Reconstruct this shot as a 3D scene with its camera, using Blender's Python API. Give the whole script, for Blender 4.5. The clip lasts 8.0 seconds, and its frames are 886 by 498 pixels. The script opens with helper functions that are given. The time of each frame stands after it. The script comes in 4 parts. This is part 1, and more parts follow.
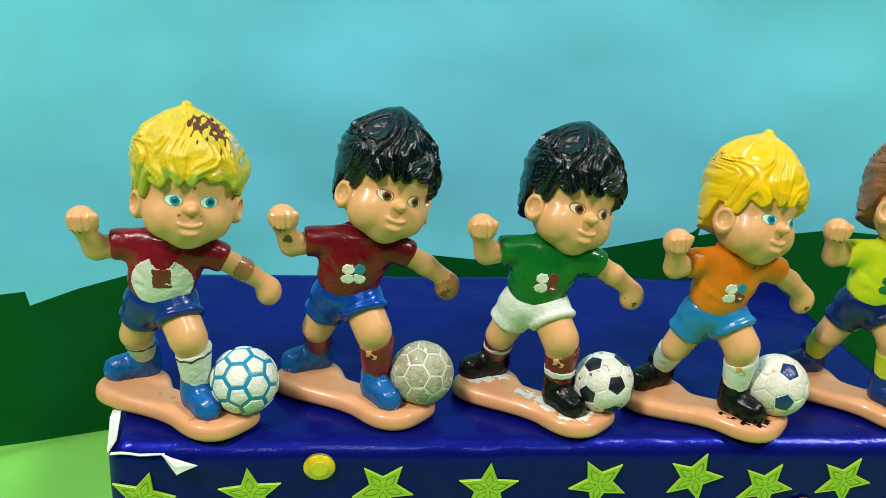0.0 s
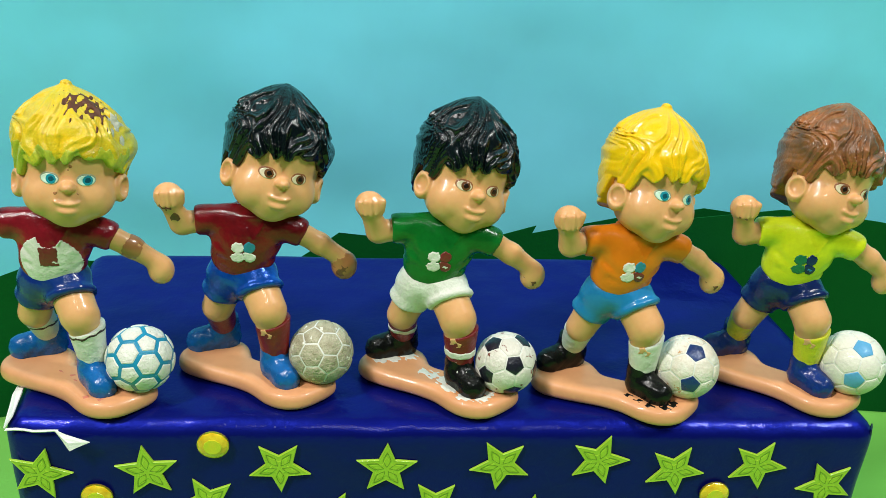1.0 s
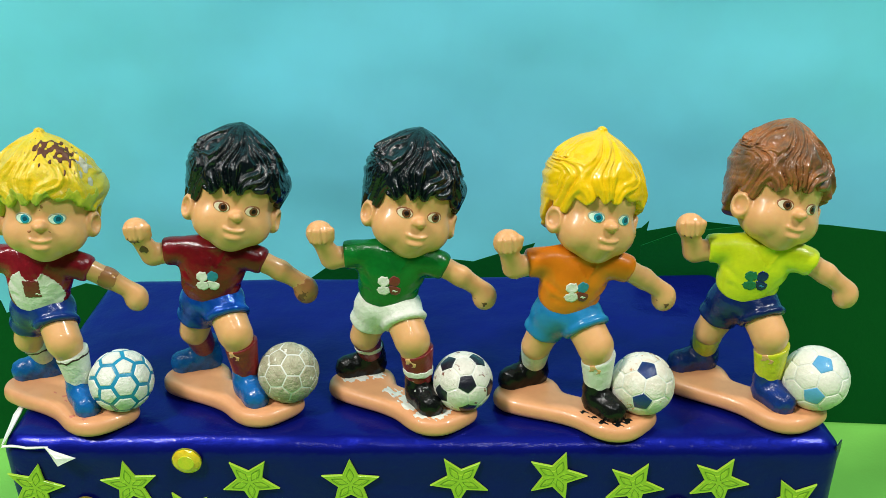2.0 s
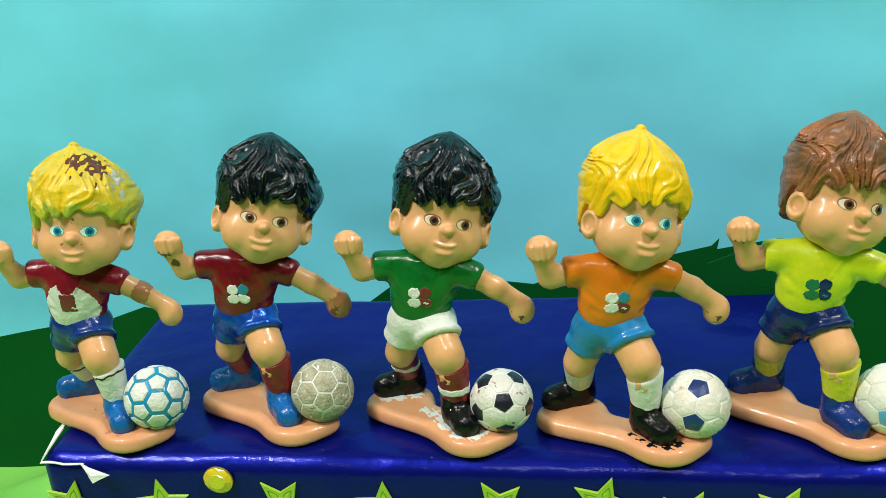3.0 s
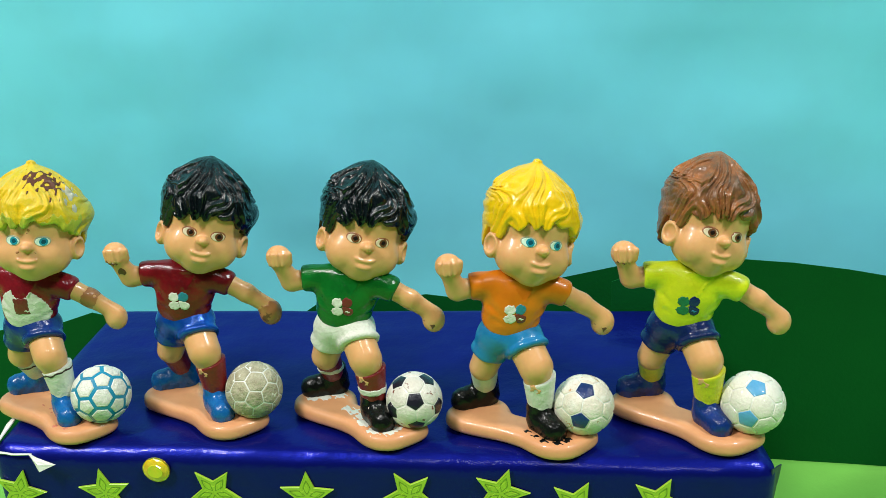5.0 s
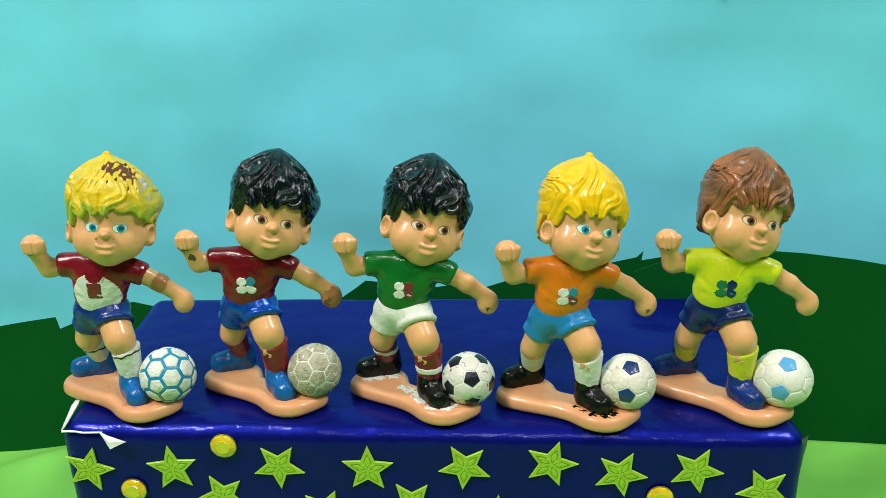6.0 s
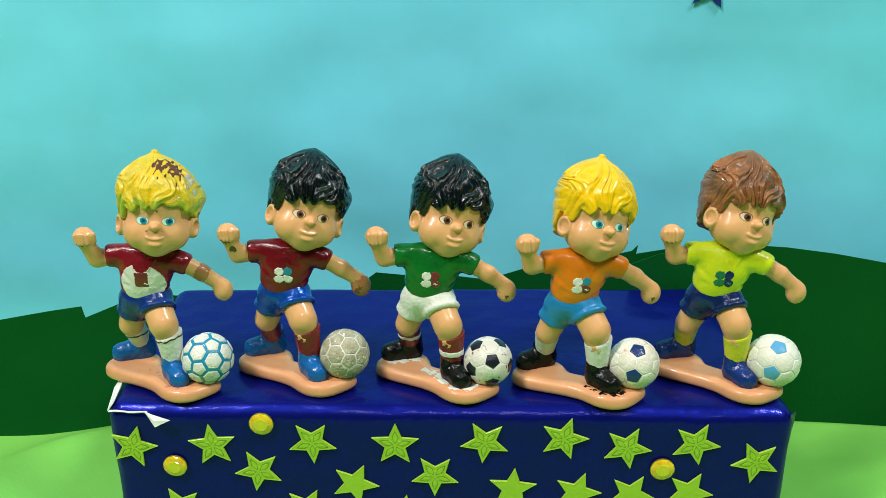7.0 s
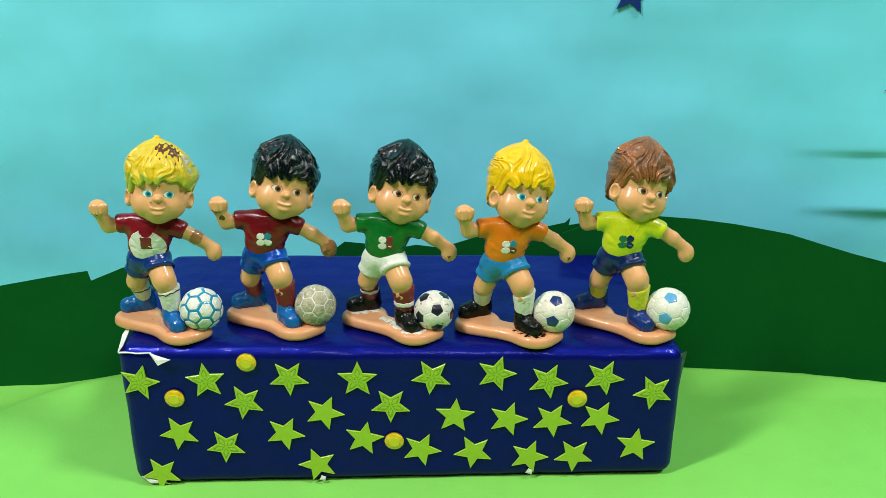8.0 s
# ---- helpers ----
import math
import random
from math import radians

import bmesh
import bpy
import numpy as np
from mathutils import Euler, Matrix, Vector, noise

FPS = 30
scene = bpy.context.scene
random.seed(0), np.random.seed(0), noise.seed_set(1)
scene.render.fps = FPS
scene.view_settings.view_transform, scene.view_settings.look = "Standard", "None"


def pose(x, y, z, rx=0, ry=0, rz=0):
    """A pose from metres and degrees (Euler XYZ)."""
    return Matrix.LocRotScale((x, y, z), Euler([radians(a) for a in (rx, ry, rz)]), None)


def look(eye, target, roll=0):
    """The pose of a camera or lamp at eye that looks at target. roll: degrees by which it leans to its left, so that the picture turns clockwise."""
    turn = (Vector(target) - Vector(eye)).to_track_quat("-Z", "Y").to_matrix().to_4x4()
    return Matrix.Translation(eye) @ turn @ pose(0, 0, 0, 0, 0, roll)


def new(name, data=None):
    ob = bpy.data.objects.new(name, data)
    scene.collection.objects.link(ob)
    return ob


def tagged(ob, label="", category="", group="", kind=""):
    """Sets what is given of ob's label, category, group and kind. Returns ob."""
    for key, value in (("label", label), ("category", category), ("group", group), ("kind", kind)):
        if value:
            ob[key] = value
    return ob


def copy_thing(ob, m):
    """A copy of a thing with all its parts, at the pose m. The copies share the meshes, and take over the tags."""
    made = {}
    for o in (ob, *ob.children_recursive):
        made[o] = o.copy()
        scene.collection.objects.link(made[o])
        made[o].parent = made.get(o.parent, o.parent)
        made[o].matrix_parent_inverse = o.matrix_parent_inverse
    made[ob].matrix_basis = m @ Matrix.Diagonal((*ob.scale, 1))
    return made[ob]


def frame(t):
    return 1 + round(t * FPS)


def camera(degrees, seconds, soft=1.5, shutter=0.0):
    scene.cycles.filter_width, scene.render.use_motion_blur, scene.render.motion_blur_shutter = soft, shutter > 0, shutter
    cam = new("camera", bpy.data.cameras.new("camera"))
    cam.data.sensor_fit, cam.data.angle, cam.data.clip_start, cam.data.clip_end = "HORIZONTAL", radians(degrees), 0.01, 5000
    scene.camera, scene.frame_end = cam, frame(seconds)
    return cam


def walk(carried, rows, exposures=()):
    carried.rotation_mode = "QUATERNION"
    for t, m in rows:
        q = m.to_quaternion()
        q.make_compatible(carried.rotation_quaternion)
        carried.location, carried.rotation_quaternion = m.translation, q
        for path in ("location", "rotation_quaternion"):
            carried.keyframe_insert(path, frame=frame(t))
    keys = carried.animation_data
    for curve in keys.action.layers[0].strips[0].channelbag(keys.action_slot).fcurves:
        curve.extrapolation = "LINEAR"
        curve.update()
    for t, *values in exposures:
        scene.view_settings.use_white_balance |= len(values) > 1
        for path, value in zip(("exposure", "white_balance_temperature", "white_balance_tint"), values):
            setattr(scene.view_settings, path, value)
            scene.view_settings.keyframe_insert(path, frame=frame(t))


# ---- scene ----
cam = camera(51.8, 8.0, soft=0.8)
PATH = [
    (0, (-0.03219, -0.14070, 0.15983), (-0.00415, 0.12875, 0.03095), 4.78),
    (0.5, (-0.02173, -0.14201, 0.16007), (-0.00237, 0.12670, 0.02809), 3.88),
    (1, (-0.00224, -0.14110, 0.15929), (0.00992, 0.12726, 0.02574), 3.23),
    (1.5, (0.01208, -0.14260, 0.16267), (0.00976, 0.12502, 0.02711), 1.64),
    (2, (0.02774, -0.14560, 0.16555), (0.00588, 0.12326, 0.03425), -1.35),
    (2.2, (0.03191, -0.14639, 0.16675), (0.00143, 0.12314, 0.03861), -2.54),
    (3.3, (0.04532, -0.13515, 0.15076), (-0.01466, 0.13671, 0.03900), -4.81),
    (3.5, (0.04829, -0.13338, 0.14975), (-0.01102, 0.13934, 0.03973), -4.58),
    (4, (0.04931, -0.13844, 0.14951), (-0.00685, 0.13486, 0.03928), -4.07),
    (4.5, (0.04985, -0.15390, 0.15928), (0.00345, 0.12166, 0.05013), -2.88),
    (4.7, (0.05246, -0.15526, 0.16169), (0.00752, 0.11935, 0.04957), -2.74),
    (5.8, (0.04000, -0.17143, 0.16464), (0.00866, 0.10556, 0.05376), -1.53),
    (6, (0.03278, -0.17413, 0.16546), (0.00356, 0.10292, 0.05415), -1.35),
    (6.5, (0.02130, -0.17715, 0.16295), (-0.00145, 0.09984, 0.04999), -0.76),
    (7, (0.02031, -0.19226, 0.17167), (0.00243, 0.08518, 0.05893), -0.29),
    (7.5, (0.02597, -0.21587, 0.18518), (0.01175, 0.06123, 0.07110), -0.08),
    (8, (0.03098, -0.23807, 0.18577), (0.02008, 0.03758, 0.06789), 0.19),
]
walk(cam, [(t, look(eye, target, roll)) for t, eye, target, roll in PATH])

# ---- light ----
world = bpy.data.worlds.new("world")
scene.world = world
world.use_nodes = True
world.node_tree.nodes["Background"].inputs[0].default_value = (0.75, 0.86, 1.0, 1)
world.node_tree.nodes["Background"].inputs[1].default_value = 0.03


def lamp(name, eye, target, size_x, size_y, watts, colour):
    data = bpy.data.lights.new(name, "AREA")
    data.shape, data.size, data.size_y, data.energy, data.color = "RECTANGLE", size_x, size_y, watts, colour
    ob = new(name, data)
    ob.matrix_world = look(eye, target)
    return ob


for i, x in enumerate((-0.66, -0.52)):
    lamp("ceiling_lamp_tube", (x, -0.46 + 0.05 * i, 1.06), (0, 0.02, 0.05), 0.05, 0.36, 7.2, (1.0, 0.97, 0.93))
lamp("ceiling_lamp_side", (0.70, -0.25, 1.15), (0, 0.02, 0.05), 0.20, 0.20, 11.4, (0.96, 1.0, 0.96))
# Dim fill added from the front; no lamp is known there.
lamp("front_fill_light", (0.10, -1.00, 1.25), (0, 0.02, 0.05), 0.40, 0.10, 3.0, (0.96, 1.0, 0.97))

# ---- materials ----


def material(name, colour, rough=0.4, second=None, scale=60.0, amount=0.5, detail=4.0, bump=0.0, bump_scale=400.0,
             coat=0.0, metallic=0.0, specks=None, speck_scale=300.0, speck_level=0.70, rough_var=0.12, sheen_bump=None, subsurface=0.0,
             spec=0.5, stretch=1.0, tint=None, coat_rough=0.08):
    """A painted or paper surface: two noise scales in the colour, fine relief, and uneven gloss."""
    m = bpy.data.materials.new(name)
    m.use_nodes = True
    nt = m.node_tree
    b = nt.nodes["Principled BSDF"]
    tc = nt.nodes.new("ShaderNodeTexCoord")

    def noise_node(s, d=4.0, r=0.55):
        n = nt.nodes.new("ShaderNodeTexNoise")
        n.inputs["Scale"].default_value, n.inputs["Detail"].default_value, n.inputs["Roughness"].default_value = s, d, r
        nt.links.new(tc.outputs["Object"], n.inputs["Vector"])
        return n

    def ramp(src, lo, hi):
        r = nt.nodes.new("ShaderNodeMapRange")
        r.inputs["From Min"].default_value, r.inputs["From Max"].default_value = lo, hi
        nt.links.new(src, r.inputs["Value"])
        return r.outputs["Result"]

    def mix(fac, a, c):
        n = nt.nodes.new("ShaderNodeMix")
        n.data_type = "RGBA"
        nt.links.new(fac, n.inputs["Factor"])
        for sock, v in ((n.inputs["A"], a), (n.inputs["B"], c)):
            if isinstance(v, tuple):
                sock.default_value = (*v, 1)
            else:
                nt.links.new(v, sock)
        return n.outputs["Result"]

    second = second or tuple(c * 0.82 for c in colour)
    big = noise_node(scale, detail)
    small = noise_node(scale * 7, 3.0)
    f1 = nt.nodes.new("ShaderNodeMath")
    f1.operation = "MULTIPLY"
    nt.links.new(ramp(big.outputs["Fac"], 0.35, 0.68), f1.inputs[0])
    f1.inputs[1].default_value = amount
    col = mix(f1.outputs[0], colour, second)
    f2 = nt.nodes.new("ShaderNodeMath")
    f2.operation = "MULTIPLY"
    nt.links.new(ramp(small.outputs["Fac"], 0.4, 0.75), f2.inputs[0])
    f2.inputs[1].default_value = amount * 0.5
    col = mix(f2.outputs[0], col, tuple(c * 0.8 for c in second))
    if specks:
        sp = noise_node(speck_scale, 5.0, 0.65)
        col = mix(ramp(sp.outputs["Fac"], speck_level, speck_level + 0.02), col, specks)
    nt.links.new(col, b.inputs["Base Color"])
    rr = nt.nodes.new("ShaderNodeMapRange")
    rr.inputs["To Min"].default_value, rr.inputs["To Max"].default_value = max(0.03, rough - rough_var), min(1, rough + rough_var)
    nt.links.new(big.outputs["Fac"], rr.inputs["Value"])
    nt.links.new(rr.outputs["Result"], b.inputs["Roughness"])
    b.inputs["Metallic"].default_value = metallic
    b.inputs["Specular IOR Level"].default_value = spec
    b.inputs["Coat Weight"].default_value = coat
    if tint:
        b.inputs["Specular Tint"].default_value = (*tint, 1)
    b.inputs["Coat Roughness"].default_value = coat_rough
    b.inputs["Subsurface Weight"].default_value = subsurface
    b.inputs["Subsurface Radius"].default_value = (1.0, 0.5, 0.25)
    b.inputs["Subsurface Scale"].default_value = 0.0015
    if bump:
        bn = nt.nodes.new("ShaderNodeBump")
        bn.inputs["Strength"].default_value, bn.inputs["Distance"].default_value = bump, 0.001
        g = noise_node(bump_scale, 5.0, 0.6)
        if stretch != 1.0:
            mp = nt.nodes.new("ShaderNodeMapping")
            mp.inputs["Scale"].default_value = (1, 1, stretch)
            nt.links.new(tc.outputs["Object"], mp.inputs["Vector"])
            nt.links.new(mp.outputs["Vector"], g.inputs["Vector"])
        nt.links.new(g.outputs["Fac"], bn.inputs["Height"])
        last = bn
        if sheen_bump:
            b2 = nt.nodes.new("ShaderNodeBump")
            b2.inputs["Strength"].default_value, b2.inputs["Distance"].default_value = sheen_bump[0], 0.01
            g2 = noise_node(sheen_bump[1], 2.0)
            nt.links.new(g2.outputs["Fac"], b2.inputs["Height"])
            nt.links.new(bn.outputs["Normal"], b2.inputs["Normal"])
            last = b2
        nt.links.new(last.outputs["Normal"], b.inputs["Normal"])
        nt.links.new(last.outputs["Normal"], b.inputs["Coat Normal"])
    return m


SKY = material("cyan_paper", (0.165, 0.68, 0.87), 0.6, (0.20, 0.72, 0.87), 9, 0.6, bump=0.02, bump_scale=900, sheen_bump=(0.25, 14), spec=0.25)
HILL = material("dark_green_paper", (0.0015, 0.075, 0.012), 0.55, (0.002, 0.090, 0.016), 14, 0.6, bump=0.1, bump_scale=900, sheen_bump=(0.15, 18), spec=0.08)
GRASS = material("light_green_paper", (0.18, 0.54, 0.085), 0.5, (0.21, 0.58, 0.10), 12, 0.6, bump=0.1, bump_scale=900, sheen_bump=(0.3, 12), spec=0.25)
BLUE = material("blue_gift_wrap", (0.004, 0.007, 0.175), 0.38, (0.004, 0.009, 0.14), 30, 0.5, bump=0.16, bump_scale=420, coat=0.20, coat_rough=0.05, tint=(0.15, 0.25, 0.9), sheen_bump=(0.2, 40), metallic=0.50, spec=0.2,
                specks=(0.10, 0.14, 0.35), speck_scale=220, speck_level=0.80)
TORN = material("torn_white_paper", (0.80, 0.80, 0.76), 0.7, (0.62, 0.64, 0.62), 200, 0.5, bump=0.2, bump_scale=900)
FOLD = material("dark_fold_paper", (0.008, 0.012, 0.05), 0.4, None, 80, 0.5, bump=0.1)
STAR = material("lime_plastic", (0.36, 0.57, 0.030), 0.33, (0.31, 0.53, 0.030), 90, 0.5, bump=0.08, bump_scale=500, coat=0.3)
STAR_LINE = material("olive_groove", (0.13, 0.25, 0.018), 0.4, None, 200, 0.5, bump=0.1)
SKY_STAR = material("navy_plastic", (0.008, 0.03, 0.20), 0.3, None, 90, 0.5, bump=0.05, coat=0.3)
GEM = material("amber_acrylic", (0.66, 0.36, 0.008), 0.05, (0.85, 0.62, 0.03), 520, 1.0, coat=1.0, rough_var=0.02)
GEM_TABLE = material("amber_acrylic_top", (0.55, 0.62, 0.015), 0.06, (0.72, 0.60, 0.02), 600, 1.0, coat=1.0, rough_var=0.02)
GEM_FOIL = material("amber_foil", (0.55, 0.36, 0.01), 0.15, (0.62, 0.48, 0.04), 300, 0.8, metallic=0.7, bump=0.1)
WALL = material("room_wall_paint", (0.22, 0.23, 0.23), 0.8, None, 3, 0.3, bump=0.05, bump_scale=60)
TABLE = material("table_wood", (0.26, 0.15, 0.07), 0.4, (0.18, 0.10, 0.05), 12, 0.7, bump=0.1, bump_scale=90)


def paint(name, colour, second=None, rough=0.24, scale=140, amount=0.45, bump=0.12, bump_scale=520, coat=0.5, **kw):
    kw.setdefault("spec", 0.32)
    kw.setdefault("coat_rough", 0.05)
    return material(name, colour, rough + 0.06, second, scale, amount, bump=bump, bump_scale=bump_scale, coat=coat * 0.8, **kw)


SKIN = paint("peach_vinyl", (0.72, 0.385, 0.165), (0.66, 0.325, 0.13), 0.30, 90, 0.5, 0.05, 500, 0.42, subsurface=0.15)
BASE = paint("peach_vinyl_base", (0.70, 0.335, 0.155), (0.60, 0.27, 0.12), 0.34, 70, 0.5, 0.05, 500, 0.35, specks=(0.45, 0.18, 0.10), speck_scale=190, speck_level=0.765)
HAIR_BLACK = paint("black_paint", (0.002, 0.0045, 0.0055), (0.004, 0.009, 0.011), 0.10, 300, 0.6, 0.30, 700, 0.4, specks=(0.12, 0.12, 0.09), speck_scale=900, speck_level=0.765, stretch=0.45, rough_var=0.05)
HAIR_YELLOW = paint("yellow_paint", (0.86, 0.53, 0.005), (0.76, 0.44, 0.005), 0.22, 160, 0.5, 0.12, 600, 0.5, stretch=0.45, rough_var=0.06)
HAIR_WORN = paint("worn_yellow_paint", (0.80, 0.50, 0.010), (0.50, 0.46, 0.03), 0.28, 170, 0.8, 0.3, 700, 0.4, specks=(0.14, 0.13, 0.03), speck_scale=420, speck_level=0.70)
CHIP = paint("bare_brown_patch", (0.12, 0.034, 0.012), (0.07, 0.018, 0.008), 0.45, 300, 0.6, 0.2, 800, 0.1)
HAIR_BROWN = paint("brown_paint", (0.36, 0.125, 0.034), (0.09, 0.055, 0.032), 0.24, 220, 0.9, 0.32, 600, 0.35, stretch=0.45)
RED_STAIN = paint("faded_red_stain", (0.55, 0.14, 0.09), (0.62, 0.26, 0.14), 0.4, 300, 0.8, 0.05)
RIM_BROWN = paint("tan_lid", (0.30, 0.11, 0.04), None, 0.3, 300, 0.5, 0.05)
RIM_TEAL = paint("grey_teal_lid", (0.34, 0.36, 0.24), None, 0.3, 300, 0.5, 0.05)
EYE_WHITE = paint("eye_white", (0.66, 0.57, 0.39), None, 0.25, 300, 0.3, 0.05)
EYE_MINT = paint("mint_eye_white", (0.52, 0.76, 0.64), (0.62, 0.72, 0.58), 0.25, 300, 0.6, 0.05)
DOT_BLUE = paint("dark_teal_dot", (0.006, 0.08, 0.12), None, 0.2, 300, 0.3, 0.05)
CHIP_GREY = paint("bare_grey_patch", (0.42, 0.42, 0.36), (0.60, 0.58, 0.46), 0.45, 500, 0.8, 0.3, 800, 0.1)
STAIN_GREEN = paint("greenish_worn_yellow", (0.52, 0.50, 0.03), (0.30, 0.40, 0.05), 0.32, 240, 0.9, 0.3, 700, 0.35, specks=(0.10, 0.11, 0.03), speck_scale=500, speck_level=0.70)
RED_SHIRT = paint("crimson_paint", (0.27, 0.010, 0.020), (0.15, 0.008, 0.014), 0.14, 160, 0.8, 0.30, 340, 0.30, spec=0.25, specks=(0.09, 0.04, 0.02), speck_scale=260, speck_level=0.70, rough_var=0.06)
# tan for the shadows painted on an arm and a hand, and for freckles
TAN_SHADE_FRECKLE = paint("tan_shade_and_freckle", (0.40, 0.17, 0.065), (0.32, 0.13, 0.05), 0.30, 120, 0.6, 0.05)
# dark brown for dirt marks and for shade painted between fingers
DIRT_AND_SHADE = paint("dark_brown_dirt_and_shade", (0.17, 0.065, 0.028), (0.07, 0.026, 0.012), 0.45, 420, 0.9, 0.1)
SOCK_BAND = paint("dark_brown_band", (0.035, 0.012, 0.010), None, 0.4, 300, 0.5, 0.1)
BALL_BROWN = paint("brown_specked_ball_paint", (0.72, 0.70, 0.62), (0.58, 0.55, 0.46), 0.42, 250, 0.7, 0.4, 800, 0.2, specks=(0.20, 0.06, 0.04), speck_scale=560, speck_level=0.635)
BALL_TAN = paint("tan_stained_ball_paint", (0.74, 0.74, 0.66), (0.66, 0.56, 0.42), 0.40, 220, 0.8, 0.4, 800, 0.2, specks=(0.50, 0.28, 0.13), speck_scale=380, speck_level=0.625)
EYE_TEAL = paint("teal_dot", (0.008, 0.25, 0.34), None, 0.25, 300, 0.3, 0.05)
EYE_BROWN = paint("brown_dot", (0.13, 0.05, 0.016), None, 0.2, 300, 0.3, 0.05)
DOT = paint("black_dot", (0.016, 0.008, 0.005), None, 0.15, 300, 0.3, 0.02)
MAROON = paint("maroon_paint", (0.190, 0.006, 0.010), (0.100, 0.006, 0.009), 0.14, 160, 0.8, 0.34, 320, 0.30, spec=0.25, specks=(0.07, 0.04, 0.02), speck_scale=260, speck_level=0.70, rough_var=0.06)
GREEN = paint("green_paint", (0.005, 0.155, 0.020), (0.004, 0.105, 0.016), 0.14, 160, 0.6, 0.28, 360, 0.28, spec=0.25, specks=(0.4, 0.5, 0.3), speck_scale=700, speck_level=0.775, rough_var=0.06)
ORANGE = paint("orange_paint", (0.70, 0.190, 0.006), (0.60, 0.155, 0.008), 0.26, 90, 0.5, 0.10, 380, 0.3, rough_var=0.06)
YELLOW = paint("lemon_paint", (0.60, 0.66, 0.012), (0.46, 0.56, 0.012), 0.30, 120, 0.6, 0.15, 600, 0.4)
WHITE = paint("white_paint", (0.72, 0.74, 0.66), (0.60, 0.62, 0.52), 0.40, 200, 0.6, 0.40, 700, 0.2, specks=(0.25, 0.22, 0.15), speck_scale=800, speck_level=0.73)
NAVY = paint("navy_paint", (0.006, 0.026, 0.20), (0.005, 0.030, 0.13), 0.14, 200, 0.7, 0.2, 420, 0.25, rough_var=0.06)
DEEP_NAVY = paint("deep_navy_paint", (0.005, 0.018, 0.11), (0.004, 0.012, 0.05), 0.12, 200, 0.7, 0.25, 420, 0.25, rough_var=0.06)
ROYAL = paint("royal_blue_paint", (0.004, 0.085, 0.50), (0.004, 0.04, 0.22), 0.12, 180, 0.8, 0.25, 420, 0.25, metallic=0.35, rough_var=0.06)
SKYBLUE = paint("azure_paint", (0.012, 0.19, 0.42), (0.012, 0.16, 0.36), 0.26, 120, 0.5, 0.10, 600, 0.5)
BOOT_BLUE = paint("cobalt_paint", (0.006, 0.12, 0.38), (0.006, 0.075, 0.25), 0.20, 200, 0.7, 0.2, 500, 0.2)
BOOT_BLACK = paint("black_boot_paint", (0.0035, 0.0045, 0.0045), (0.006, 0.007, 0.006), 0.20, 300, 0.7, 0.22, 480, 0.12, spec=0.22, specks=(0.30, 0.28, 0.22), speck_scale=800, speck_level=0.775, rough_var=0.05)
BOOT_NAVY = paint("navy_boot_paint", (0.006, 0.032, 0.20), (0.005, 0.02, 0.09), 0.14, 250, 0.7, 0.4, 420, 0.25)
SOCK_RED = paint("maroon_sock_paint", (0.21, 0.010, 0.012), (0.12, 0.010, 0.012), 0.30, 250, 0.7, 0.3, 600, 0.3, specks=(0.45, 0.2, 0.1), speck_scale=600, speck_level=0.73)
SOCK_WHITE = paint("white_sock_paint", (0.70, 0.72, 0.64), (0.55, 0.58, 0.48), 0.4, 300, 0.6, 0.4, 600, 0.2, specks=(0.62, 0.33, 0.16), speck_scale=420, speck_level=0.70)
SOCK_YELLOW = paint("yellow_sock_paint", (0.60, 0.60, 0.02), (0.48, 0.5, 0.02), 0.3, 250, 0.6, 0.3, 600, 0.35)
BALL_WHITE = paint("white_ball_paint", (0.74, 0.75, 0.68), (0.62, 0.62, 0.54), 0.45, 250, 0.7, 0.5, 800, 0.15, specks=(0.30, 0.25, 0.17), speck_scale=700, speck_level=0.65)
BALL_CREAM = paint("cream_ball_paint", (0.74, 0.73, 0.64), (0.66, 0.63, 0.52), 0.42, 250, 0.6, 0.25, 700, 0.2)
BALL_GREY = paint("grimy_ball_paint", (0.50, 0.47, 0.33), (0.30, 0.27, 0.17), 0.55, 420, 0.9, 0.8, 900, 0.05, specks=(0.74, 0.73, 0.62), speck_scale=520, speck_level=0.62)
SEAM_WHITE = paint("white_seam", (0.72, 0.73, 0.66), None, 0.45, 250, 0.6, 0.3)
SEAM_BLUE = paint("turquoise_seam", (0.010, 0.25, 0.42), (0.01, 0.17, 0.30), 0.3, 300, 0.6, 0.3)
PENT_BLACK = paint("black_pentagon", (0.012, 0.012, 0.022), None, 0.25, 250, 0.6, 0.3, specks=(0.5, 0.5, 0.45), speck_scale=800, speck_level=0.76)
PENT_NAVY = paint("navy_pentagon", (0.008, 0.035, 0.17), (0.008, 0.02, 0.08), 0.22, 250, 0.6, 0.4)
PENT_SKY = paint("light_blue_pentagon", (0.10, 0.36, 0.62), None, 0.35, 250, 0.5, 0.1)
EMBLEM_TEAL = paint("teal_emblem", (0.02, 0.22, 0.30), None, 0.35, 300, 0.6, 0.4)
EMBLEM_RED = paint("red_emblem", (0.17, 0.02, 0.02), None, 0.35, 300, 0.6, 0.4)
EMBLEM_GREEN = paint("green_emblem", (0.008, 0.16, 0.06), None, 0.35, 300, 0.6, 0.4)

# ---- shape tools ----


def smin(a, b, k):
    h = np.clip(0.5 + 0.5 * (b - a) / k, 0, 1)
    return b + (a - b) * h - k * h * (1 - h)


def smax(a, b, k):
    return -smin(-a, -b, k)


